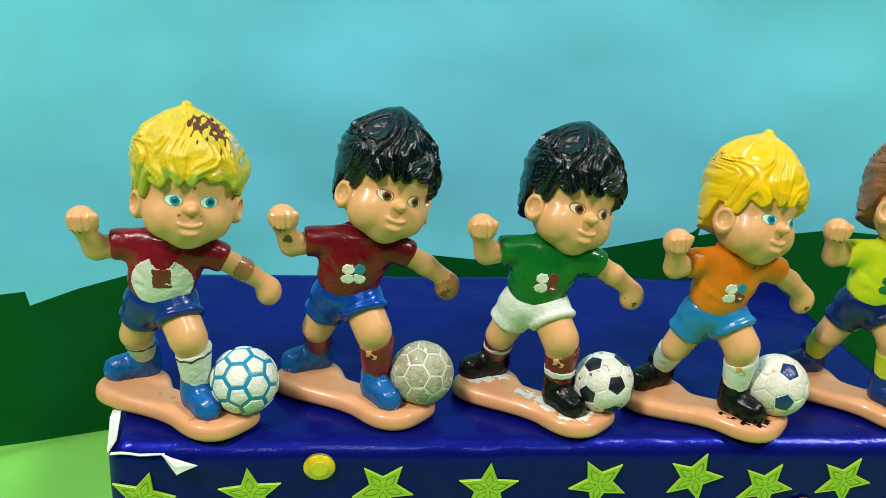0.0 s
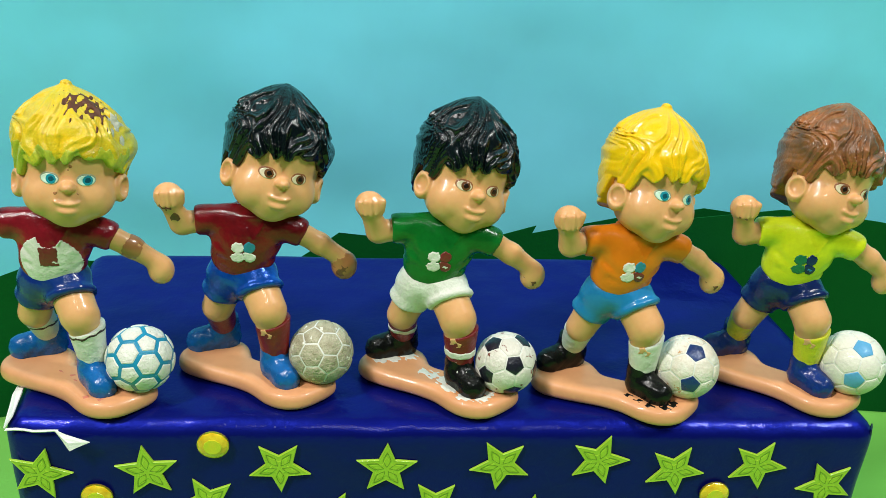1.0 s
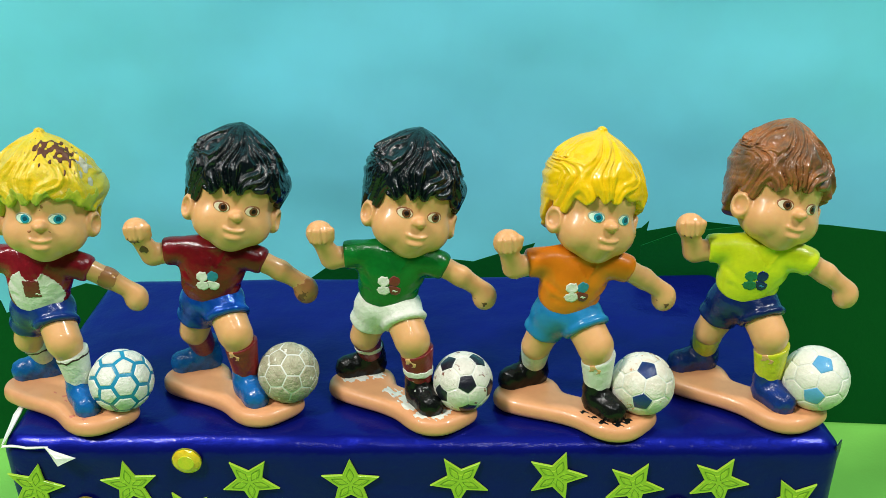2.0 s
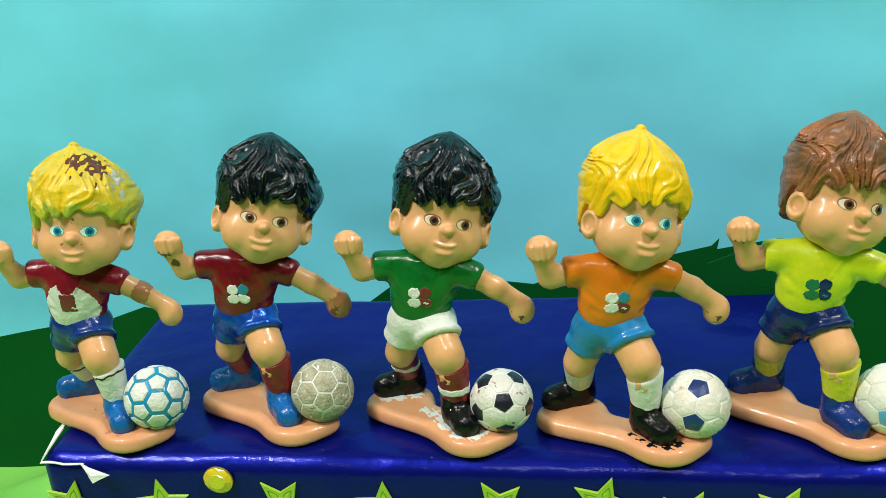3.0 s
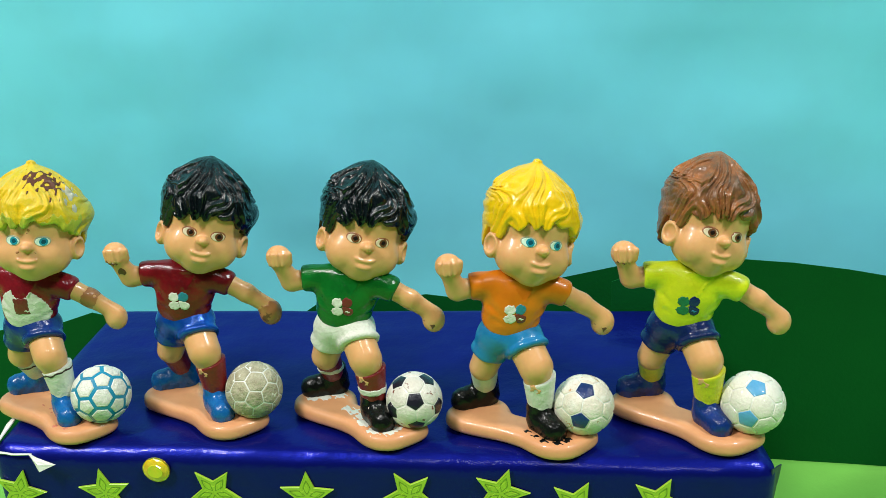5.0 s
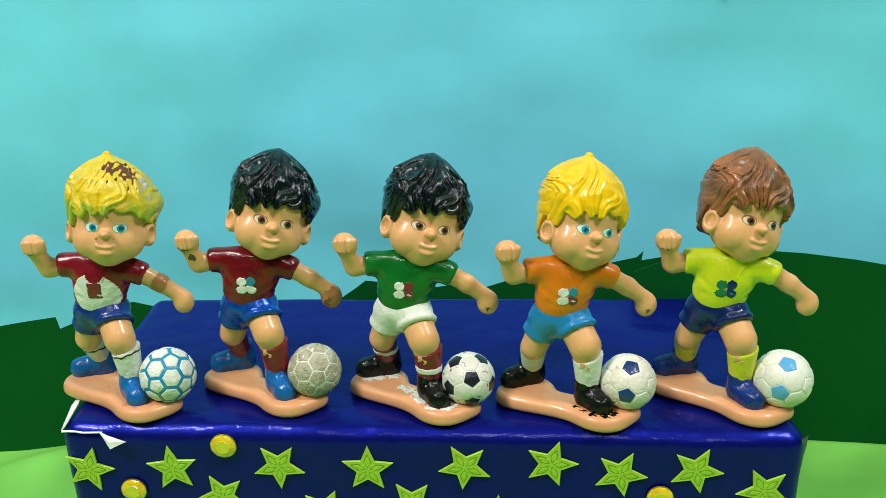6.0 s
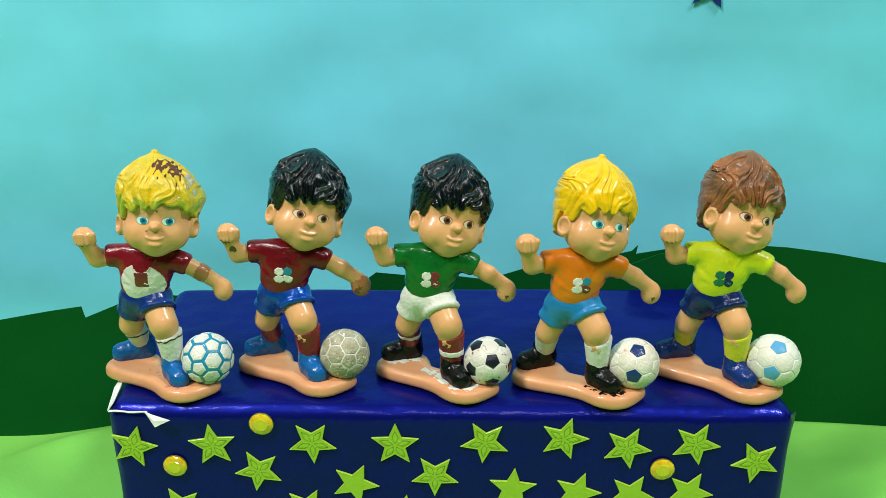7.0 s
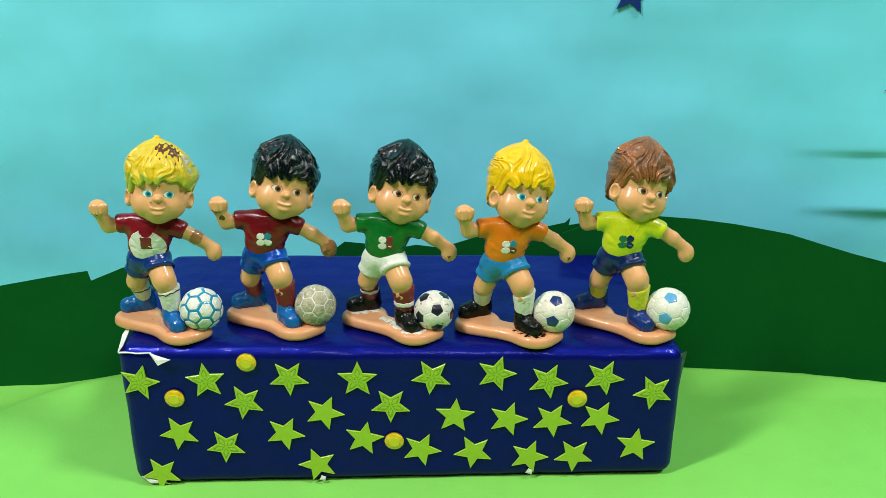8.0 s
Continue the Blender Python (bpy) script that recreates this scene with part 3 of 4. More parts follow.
def gem_foil(r):
    bm = bmesh.new()
    bmesh.ops.create_cone(bm, cap_ends=True, segments=24, radius1=r * 0.96, radius2=r * 0.96, depth=0.0004, matrix=Matrix.Rotation(radians(90), 4, "X"))
    return bm


first = None
for x, z in GEMS:
    m = pose(x / 1000, FRONT_Y(x / 1000) - 0.0006, z / 1000, 0, 0, turn_front) @ pose(0, 0, 0, 0, 11 * x, 0)
    if first is None:
        first = tagged(new("rhinestone"), "round faceted amber acrylic gem stuck on the box", "gem", "gems on the box front")
        part("stone", gem_bmesh(0.0030), GEM, first)
        part("table_facet", gem_top(0.0030), GEM_TABLE, first, "greenish yellow flat facet")
        part("foil", gem_foil(0.0032), GEM_FOIL, first, "golden foil backing")
        first.matrix_world = m
    else:
        copy_thing(first, m)

for x, z, a in ((0.0883, 0.1391, 8), (0.1968, 0.1062, 30)):
    s = star_sticker("star_sticker", 0.0081, 0.0006, SKY_STAR, "dark blue plastic star on the paper sky", "stars on the sky", False)
    s.matrix_world = pose(x, sky_place(x, z).y - 0.0006, z) @ pose(0, 0, 0, 0, a, 0)

# ---- the figurines ----
MM = 0.001
DEPTH = np.array([1.0, 0.86, 1.0])


def base_shape(p):
    x, y, z = p
    y = y + 3.0
    a, b = (-11.9, 7.6), (6.6, -3.8)
    d = (b[0] - a[0], b[1] - a[1])
    h = np.clip(((x - a[0]) * d[0] + (y - a[1]) * d[1]) / (d[0] ** 2 + d[1] ** 2), 0, 1)
    flat = np.sqrt((x - a[0] - h * d[0]) ** 2 + (y - a[1] - h * d[1]) ** 2) - (5.2 - 0.75 * np.sin(np.pi * h) ** 2 - 0.2 * h)
    flat = smin(flat, smin(np.sqrt((x - 11.0) ** 2 + (y + 1.8) ** 2) - 4.5, np.sqrt((x - 6.4) ** 2 + (y + 4.0) ** 2) - 5.2, 5.0), 3.5)
    flat = smin(flat, np.sqrt((x + 7.6) ** 2 + (y - 10.2) ** 2) - 4.4, 4.0)
    flat = flat - 0.15 * np.sin(0.5 * x + 0.3 * y)
    q = (flat + 1.35 + 0.16 * (z - 1.7), np.abs(z - 1.65) - 0.35)
    return np.sqrt(np.maximum(q[0], 0) ** 2 + np.maximum(q[1], 0) ** 2) + np.minimum(np.maximum(q[0], q[1]), 0) - 1.35


def skin_shape(p):
    d = limb(p, (-7.5, 1.8, 35.0), (-13.2, 0.8, 34.3), 2.3, 2.2)
    d = smin(d, limb(p, (-13.5, 0.6, 34.5), (-14.7, -1.0, 38.4), 2.3, 1.85), 0.8)
    d = smin(d, ellipsoid(p, (-15.0, -1.4, 40.6), (2.75, 2.5, 2.65)), 0.9)
    for k in range(4):
        d = smin(d, limb(p, (-16.7 + 0.98 * k, -3.1 - 0.6 * (k in (1, 2)), 41.6 + 0.4 * (k in (1, 2))), (-16.4 + 0.88 * k, -3.4 - 0.5 * (k in (1, 2)), 39.4), 0.52, 0.44), 0.16)
    d = smin(d, limb(p, (-13.0, -1.2, 39.4), (-12.6, -1.9, 41.5), 0.85, 0.75), 0.3)
    d = smin(d, limb(p, (6.5, 1.0, 34.2), (12.2, 1.9, 30.4), 2.35, 2.05), 0.5)
    d = smin(d, limb(p, (12.2, 1.9, 30.4), (15.7, 2.6, 27.6), 2.05, 1.85), 1.0)
    d = smin(d, ellipsoid(p, (16.9, 3.0, 25.4), (2.5, 2.5, 3.0)), 0.9)
    legs = smin(limb(p, (-6.0, 2.6, 21), (-8.3, 3.6, 15.0), 3.6, 3.1), limb(p, (0.0, 0.4, 22.5), (2.5, -3.5, 18.2), 3.8, 3.65), 0.2)
    legs = smin(legs, limb(p, (-8.4, 3.6, 14.8), (-8.4, 7.5, 10), 2.7, 2.1), 0.8)
    legs = smin(legs, limb(p, (2.6, -3.2, 17.4), (3.4, -2.7, 10), 3.3, 2.2), 0.8)
    neck = limb(p, (0.5, 3.2, 34), (1.2, 4.0, 39), 3.0, 3.0)
    return smin(smin(d, legs, 0.2), neck, 0.3)


def shirt_shape(p):
    d = smin(ellipsoid(p, (-1.1, 1.6, 32.4), (6.7, 4.6, 5.4)), ellipsoid(p, (-2.6, 1.6, 27.4), (5.9, 4.8, 6.2)), 3.4)
    d = smin(d, limb(p, (-4.0, 1.8, 35.2), (-11.0, 1.3, 34.8), 3.0, 2.95), 1.4)
    d = smin(d, limb(p, (3.0, 1.3, 35.0), (8.0, 1.0, 33.2), 3.0, 2.9), 1.6)
    d = smax(d, along(p, (-4.0, 1.8, 35.2), (-10.9, 1.15, 34.6)), 0.4)
    d = smax(d, along(p, (3.0, 1.3, 35.0), (9.2, 1.3, 32.2)), 0.5)
    d = smax(d, 24.3 - p[2] + 0.055 * (p[0] + 2.0) ** 2, 0.5)
    x, y, z = p
    d = d + 0.13 * np.sin(0.8 * x + 0.9 * z) * np.sin(0.6 * z - 0.5 * y + 0.4 * x) * ((np.abs(x + 1) - 1.5) / 4).clip(0, 1)
    for ax, az, bx, bz in ((-6.6, 31.5, -3.6, 29.0), (-6.0, 28.6, -3.2, 27.4), (4.6, 30.6, 1.8, 28.4), (3.4, 27.6, 0.6, 26.4)):
        t = np.clip(((x - ax) * (bx - ax) + (z - az) * (bz - az)) / ((bx - ax) ** 2 + (bz - az) ** 2), 0, 1)
        d = d + 0.32 * (1 - t) * np.exp(-((x - ax - t * (bx - ax)) ** 2 + (z - az - t * (bz - az)) ** 2) / 0.35)
    collar = np.abs(np.sqrt(((x - 0.4) / 1.0) ** 2 + ((y - 2.6) / 0.9) ** 2) - 4.6) - 0.55
    d = smin(d, smax(collar, np.abs(z - 36.4 - 0.05 * y) - 0.9, 0.4), 0.5)
    front = np.maximum(-y, 0)
    vee = np.abs(np.abs(x - 0.3) - 0.62 * (z - 32.6)) - 0.30
    return d - 0.26 * (vee < 0) * np.clip(front, 0, 1) * (z > 32.4) * (z < 37.0) * np.clip(-vee / 0.25, 0, 1)


def shorts_shape(p):
    d = ellipsoid(p, (-2.9, 2.0, 23.6), (6.5, 5.1, 4.6))
    left = smax(limb(p, (-5.2, 2.3, 23), (-8.0, 3.2, 17.0), 4.1, 4.1), along(p, (-5.2, 2.3, 23), (-7.1, 3.0, 18.2)), 0.7)
    right = smax(limb(p, (-0.6, 1.2, 24.0), (2.5, -3.8, 18.4), 4.2, 4.35), along(p, (-0.6, 1.2, 24.0), (0.95, -1.7, 20.6)), 0.6)
    d = smin(smin(d, left, 1.5), right, 1.5)
    hem = along(p, (-0.6, 1.2, 24.0), (0.95, -1.7, 20.6))
    near = limb(p, (-0.6, 1.2, 24.0), (2.5, -3.8, 18.4), 4.2, 4.35)
    d = smin(d, np.sqrt(np.maximum(near + 0.15, 0) ** 2 * (near > -0.15) + (hem + 0.8) ** 2 + np.minimum(near + 0.15, 0) ** 2) - 0.62, 0.5)
    d = smax(d, p[2] - 27.4, 0.6)
    return d + 0.10 * np.sin(1.3 * p[0] + 0.5 * p[2]) * np.sin(1.1 * p[2])


def sock_shape(p, side, top=15.4):
    if side < 0:
        d = limb(p, (-8.3, 4.0, 15.2), (-8.2, 9.0, 7.4), 3.25, 2.5)
        return smax(d, p[2] - (top - 0.6) - 0.10 * (p[1] - 4) - 0.08 * (p[0] + 8), 0.5)
    d = limb(p, (3.2, -3.0, 16.6), (3.6, -2.7, 7.4), 3.65, 2.6)
    return smax(d, p[2] - top - 0.28 * (p[0] - 3) - 0.12 * (p[1] + 3), 0.4)


def shoe_shape(p, side):
    if side < 0:
        d = smin(limb(p, (-8.2, 8.8, 9.6), (-8.0, 9.6, 5.4), 3.0, 3.0), limb(p, (-8.4, 9.4, 5.2), (-13.2, 7.2, 4.9), 2.9, 2.75), 1.4)
        c, s = (-9.4, 7.9), (4.2, 2.9)
    else:
        d = smin(limb(p, (3.3, -2.4, 11.0), (3.5, -2.9, 5.4), 2.75, 2.9), limb(p, (3.8, -3.4, 5.2), (6.2, -7.6, 4.7), 2.8, 2.65), 1.4)
        c, s = (5.0, -6.2), (4.2, 4.2)
    d = smax(d, p[2] - 10.6 - 0.12 * (p[1] - (9 if side < 0 else -3)), 0.5)
    d = d - 0.25 * np.exp(-((p[2] - 3.3) / 0.5) ** 2)
    d = d + 0.10 * np.sin(2.3 * p[0] + 1.3 * p[1]) * np.sin(2.1 * p[2] + 0.8 * p[1])
    return smax(d, 2.6 - p[2], 0.3)


def head_shape(p):
    d = ellipsoid(p, (0, 0.9, 2.6), (8.9, 8.9, 8.4))
    d = smin(d, ellipsoid(p, (0, -1.6, -3.8), (7.4, 6.7, 5.7)), 2.2)
    for s in (-1, 1):
        d = smin(d, ellipsoid(p, (s * 3.9, -4.0, -4.3), (3.6, 3.6, 3.7)), 1.8)
        ear = ellipsoid(p, (s * 8.35, -1.7, -2.9), (1.6, 2.3, 2.8))
        ear = smax(ear, -ellipsoid(p, (s * 9.45, -2.9, -2.7), (1.1, 1.7, 1.7)), 0.4)
        d = smin(d, ear, 0.5)
        d = smax(d, -ellipsoid(p, (s * 2.95, -9.8, -0.6), (2.1, 1.7, 1.6)), 0.9)
    d = smin(d, ellipsoid(p, (0, -4.8, -7.3), (3.2, 2.6, 2.6)), 1.6)
    d = smin(d, ellipsoid(p, (0, -8.5, -1.75), (1.2, 1.5, 1.0)), 0.5)
    for s in (-1, 1):
        d = smin(d, ellipsoid(p, (s * 0.85, -8.2, -2.0), (0.55, 0.8, 0.5)), 0.3)
    d = smin(d, ellipsoid(p, (0, -6.5, -5.4), (2.9, 1.9, 2.3)), 1.3)
    return smin(d, lip_shape(p), 0.25)


def lip_shape(p):
    x, y, z = p
    bow = z + 5.35 - 0.09 * x ** 2
    up = ellipsoid((x, y + 0.11 * x ** 2, bow), (0, -7.8, 0.58), (2.2, 1.1, 0.62))
    low = ellipsoid((x, y + 0.12 * x ** 2, bow), (0, -7.65, -0.85), (1.75, 1.25, 0.82))
    return smin(up, low, 0.10)


def hair_shape(p, style):
    """Moulded hair: big locks in the fringe, strands swept back at the sides, a peak on top. It leans a little at the peak."""
    x, y, z = p
    x = x + 0.10 * np.maximum(z - 3, 0)
    y = y + 0.09 * np.maximum(z - 6, 0)
    yy = y - 1.2
    phi = np.arctan2(x, -yy)
    rho = np.sqrt(x ** 2 + (yy * np.where(yy > 0, 1.08, 0.98)) ** 2)
    zs = np.array([-9, -6, -3, 0, 2, 4.6, 7.3, 10, 12.0, 13.2, 14.0, 14.5, 15.1, 15.8])
    rs = np.array([6.4, 7.9, 8.85, 9.3, 9.55, 9.75, 9.25, 7.7, 5.7, 4.1, 2.3, 1.35, 1.15, -0.5])
    if style == "plain":
        rs = np.array([6.4, 7.9, 8.85, 9.3, 9.55, 9.75, 9.25, 7.7, 5.8, 4.4, 3.2, 2.2, 0.5, -0.8])
    prof = np.interp(np.clip(z, -9, 16), zs, rs)
    flick = 1.3 * np.exp(-((phi - 1.75) / 0.55) ** 2 - ((z - 4.0) / 2.6) ** 2)
    a = np.abs(phi)
    side = np.clip((a - 0.75) / 0.5, 0, 1) * np.clip((9.0 - z) / 3, 0, 1)
    sweep = 0.95 * z + 1.6 * np.sin(2.0 * phi) + 0.5 * np.sin(5 * phi + 0.6 * z)
    warp = phi + 0.12 * np.sin(3 * phi + 1.0) + 0.07 * np.sin(7 * phi + 0.3 * z)
    front = 6.2 * warp + 0.7 * np.sin(z * 0.42 + 2.3 * phi) + 0.35 * np.sin(z * 0.8 - 5 * phi)
    clump = front * (1 - side) + sweep * side
    amp = np.clip((16.0 - z) / 5, 0.3, 1)
    locks = np.abs(np.sin(clump)) ** 0.75
    med = np.sin(2.7 * clump + 1.5 * np.sin(0.35 * z + 2 * phi) + 1)
    fine = np.sin(6.1 * clump + 2.0 * np.sin(0.5 * z + 3 * phi))
    thin = np.sin(10.7 * clump + 2.5 * np.sin(0.6 * z - 2 * phi))
    k = (0.58, 0.20, 0.12, 0.04) if style == "tip" else (0.42, 0.26, 0.26, 0.16)
    tier = np.tanh((7.8 + 1.4 * np.sin(4 * phi + 1) - z) / 0.6) + 0.7 * np.tanh((11.0 + 0.9 * np.sin(5 * phi) - z) / 0.5)
    d = (rho - prof - flick) * 0.72 - amp * (1 - 0.45 * side) * (k[0] * (locks - 0.6) + k[1] * med * (1 - 0.45 * side) + (k[2] * fine + k[3] * thin) * (1 - 0.8 * side)) * 0.75 - 0.13 * tier
    cut = np.interp(a, [0, 0.66, 0.86, 0.98, 1.12, 1.46, 1.62, 1.9, 2.3, 3.2], [3.3, 3.0, 2.2, 0.6, 0.9, 0.5, -3.0, -5.6, -7.0, -7.4])
    cut = cut - 1.3 * np.abs(np.sin(front)) ** 1.2 * (a < 1.3) + 0.25 * np.sin(13 * phi) * (a < 1.3) + 0.5 * np.sin(2.3 * phi + 0.8)
    return smax(d, cut - z, 0.45)


HEAD_LO, HEAD_HI = (-12.5, -12.5, -11), (12.5, 14, 17)
BODY = {
    "base": nets(base_shape, (-19, -16, -0.6), (18, 15, 4), 0.42),
    "skin": nets(skin_shape, (-19, -9, 7), (20, 9, 45), 0.40),
    "shirt": nets(shirt_shape, (-15.5, -5, 20), (13, 9, 40), 0.38),
    "shorts": nets(shorts_shape, (-14, -9, 14), (9, 10, 28), 0.38),
    "sock_l": nets(lambda p: sock_shape(p, -1), (-13, 0, 4), (-3, 13, 17), 0.36),
    "sock_r": nets(lambda p: sock_shape(p, 1), (-2, -8, 4), (9, 3, 19), 0.36),
    "shoe_l": nets(lambda p: shoe_shape(p, -1), (-17.5, 2.5, 1.5), (-3, 14.5, 13.5), 0.36),
    "shoe_r": nets(lambda p: shoe_shape(p, 1), (-1, -13.5, 1.5), (11, 1.5, 13.5), 0.36),
}
HEAD = {
    "skin": nets(head_shape, HEAD_LO, HEAD_HI, 0.28),
    "tip": nets(lambda p: hair_shape(p, "tip"), HEAD_LO, HEAD_HI, 0.21),
    "plain": nets(lambda p: hair_shape(p, "plain"), HEAD_LO, HEAD_HI, 0.21),
}


def head_patch(cx, cz, rx, rz, lift):
    """A thin painted patch on the face, an ellipse seen from the front."""
    def f(p):
        e = (np.sqrt(((p[0] - cx) / rx) ** 2 + ((p[2] - cz) / rz) ** 2) - 1) * min(rx, rz)
        return smax(np.maximum(head_shape(p) - lift, e), p[1] + 5.0, 0.1)
    return nets(f, (cx - rx - 0.5, -10.5, cz - rz - 0.5), (cx + rx + 0.5, -4.6, cz + rz + 0.5), 0.15)


EYES = {}
for s in (-1, 1):
    for kind, (dx, dz, rx, rz, lift) in {"rim": (0, 0.14, 1.62, 1.10, 0.06), "white": (0, 0, 1.42, 0.94, 0.12), "iris": (0.24, 0.03, 0.88, 0.88, 0.17), "dot": (0.27, 0.05, 0.52, 0.52, 0.21)}.items():
        EYES[kind, s] = head_patch(s * 2.95 + dx, -0.65 + dz, rx, rz, lift)


def shirt_patch(shape, lift=0.13, box=((-6, -4.6, 26), (3, 0, 35))):
    def f(p):
        rag = 0.10 * np.sin(5.1 * p[0] + 2.0 * p[2]) * np.sin(4.3 * p[2] + 1) + 0.06 * np.sin(9.0 * p[2] - 6.0 * p[0])
        return np.maximum(np.maximum(shirt_shape(p) - lift, shape(p[0], p[2]) + rag), p[1] - 0.5)
    return nets(f, box[0], box[1], 0.2)


def disc(cx, cz, rx, rz=None):
    rz = rz or rx
    return lambda x, z: (np.sqrt(((x - cx) / rx) ** 2 + ((z - cz) / rz) ** 2) - 1) * min(rx, rz)


def any_of(*shapes):
    return lambda x, z: np.minimum.reduce([np.broadcast_arrays(*[s(x, z) for s in shapes])[k] for k in range(len(shapes))])


EX, EZ = -1.6, 30.2
LEFT_BLOB = shirt_patch(any_of(disc(EX - 1.0, EZ + 1.0, 1.25, 1.1), disc(EX - 1.15, EZ - 1.0, 1.35, 1.05)))
RIGHT_TOP = shirt_patch(disc(EX + 1.1, EZ + 1.0, 1.15, 1.2), 0.14)
RIGHT_LOW = shirt_patch(any_of(disc(EX + 1.1, EZ - 1.1, 1.1, 1.0), disc(EX + 0.6, EZ - 0.4, 0.6)), 0.15)
STAR_DOT = shirt_patch(any_of(disc(EX + 1.15, EZ - 1.1, 0.62, 0.2), disc(EX + 1.15, EZ - 1.15, 0.2, 0.62)), 0.20)
CREST = shirt_patch(lambda x, z: np.maximum(np.abs(x - EX) - 1.7, np.abs(z - EZ) - 1.9), 0.16)
BIB = shirt_patch(lambda x, z: np.maximum(disc(-1.8, 29.0, 5.5, 5.2)(x, z), -disc(-1.4, 35.2, 2.4, 3.2)(x, z)), 0.10, ((-9.5, -5.4, 22), (6, 3, 35)))


def hair_patch(style, cx, cy, r, lift=0.12):
    def f(p):
        n = np.sin(2.3 * p[0] + 0.7) * np.sin(2.9 * p[1] + 1.3) + 0.7 * np.sin(4.9 * p[0] - 2.2 * p[1])
        e = np.sqrt((p[0] - cx) ** 2 + (p[1] - cy) ** 2) - r + 1.25 * n
        return np.maximum(np.maximum(hair_shape(p, style) - lift, e), 3 - p[2])
    return nets(f, (cx - r - 2, cy - r - 2, 4), (cx + r + 2, cy + r + 2, 15), 0.25)


CHIP_PATCH = hair_patch("tip", 3.6, -3.2, 2.0)
GREY_CHIP = hair_patch("tip", 7.2, -2.4, 1.1)


def fringe_stain(p):
    n = 0.9 * np.sin(1.3 * p[0] + 0.5) + 0.5 * np.sin(3.1 * p[0] + 1.1 * p[1])
    return np.maximum(np.maximum(hair_shape(p, "tip") - 0.05, p[2] - 4.4 - n), p[1] + 2.5)


FRINGE_STAIN = nets(fringe_stain, (-11, -12, -2), (11, -1.5, 7), 0.25)
CHIP_PATCH_B = hair_patch("tip", 0.4, -4.4, 1.5)


def base_patch(spots, lift=0.07):
    """Thin spilled paint with ragged edges on top of the base: spots of x, y and radius."""
    def f(p):
        n = 0.45 * np.sin(2.6 * p[0] + 1.1 * p[1]) * np.sin(2.9 * p[1] - 0.8 * p[0] + 1) + 0.3 * np.sin(5.3 * p[0] + 3.7 * p[1])
        e = np.minimum.reduce(np.broadcast_arrays(*[np.sqrt((p[0] - a) ** 2 + (p[1] - b) ** 2) - r for a, b, r in spots])) + n
        return np.maximum(np.maximum(base_shape(p) - lift, e), 2.6 - p[2])
    lo = [min(q[i] - q[2] for q in spots) - 0.8 for i in (0, 1)]
    hi = [max(q[i] + q[2] for q in spots) + 0.8 for i in (0, 1)]
    return nets(f, (*lo, 2.2), (*hi, 4.0), 0.2)


WHITE_SPILL = base_patch([(-3.6, 0.2, 1.1), (-1.6, -1.2, 1.3), (0.6, -3.2, 1.6), (2.0, -5.8, 1.9), (4.6, -9.4, 1.6), (7.8, -9.6, 1.5), (9.6, -8.0, 1.2)])
WHITE_HEEL = base_patch([(-12.5, 4.4, 1.4), (-9.6, 5.2, 1.5), (-6.6, 6.4, 1.4)])
BLACK_SPILL = base_patch([(4.0, -9.6, 0.9), (6.6, -10.6, 1.0), (8.6, -9.4, 1.1), (2.2, -7.6, 0.6), (0.6, -5.6, 0.6)])
RED_MARKS = base_patch([(-3.6, 0.0, 0.6), (-1.2, -1.6, 0.6), (0.2, -3.4, 0.5), (3.6, -9.6, 0.7), (6.4, -10.2, 0.8)], 0.05)


def limb_patch(shape, spots, lift=0.06, step=0.18):
    """Ragged marks of wear, dirt or painted shade on a moulded part: spots of x, y, z and radius."""
    def f(p):
        n = 0.30 * np.sin(3.1 * p[0] + 1.7 * p[2]) * np.sin(3.7 * p[2] - 1.1 * p[0] + 1) + 0.12 * np.sin(6.3 * p[0] + 4.1 * p[2])
        e = np.minimum.reduce(np.broadcast_arrays(*[np.sqrt((p[0] - a) ** 2 + (p[1] - b) ** 2 + (p[2] - c) ** 2) - r for a, b, c, r in spots])) + n
        return np.maximum(shape(p) - lift, e)
    lo = [min(q[i] - q[3] for q in spots) - 0.8 for i in range(3)]
    hi = [max(q[i] + q[3] for q in spots) + 0.8 for i in range(3)]
    return nets(f, lo, hi, step)


def ring_patch(shape, lo, hi, z, half, tilt=0.0, lift=0.10):
    """A painted band round a sock or boot, with an uneven edge."""
    def f(p):
        e = np.abs(p[2] - z - tilt * p[0] + 0.22 * np.sin(2.3 * p[0]) * np.sin(1.9 * p[1] + 1)) - half
        return np.maximum(shape(p) - lift, e)
    return nets(f, lo, hi, 0.24)


DIRTY_FIST = limb_patch(skin_shape, [(-15.6, -3.6, 38.9, 0.75), (-14.4, -3.6, 38.6, 0.6), (-16.4, -3.2, 39.6, 0.5), (-14.0, -2.4, 36.6, 0.9), (-14.9, -3.4, 36.9, 0.4)])
# cast shadow on one hand and one forearm, put into the colour
SHADED_HAND = limb_patch(skin_shape, [(17.2, 2.4, 25.0, 3.3)], 0.05)
SHADED_ARM = limb_patch(skin_shape, [(12.4, 0.6, 30.6, 1.9), (13.0, 2.0, 31.6, 1.6)], 0.05)
DIRTY_HAND = limb_patch(skin_shape, [(16.1, 0.9, 24.5, 0.9), (16.9, 0.7, 25.5, 0.7), (15.3, 1.2, 25.7, 0.4)])
SMALL_HAND = limb_patch(skin_shape, [(16.9, 0.8, 24.7, 0.5), (15.5, 1.2, 25.7, 0.3)])
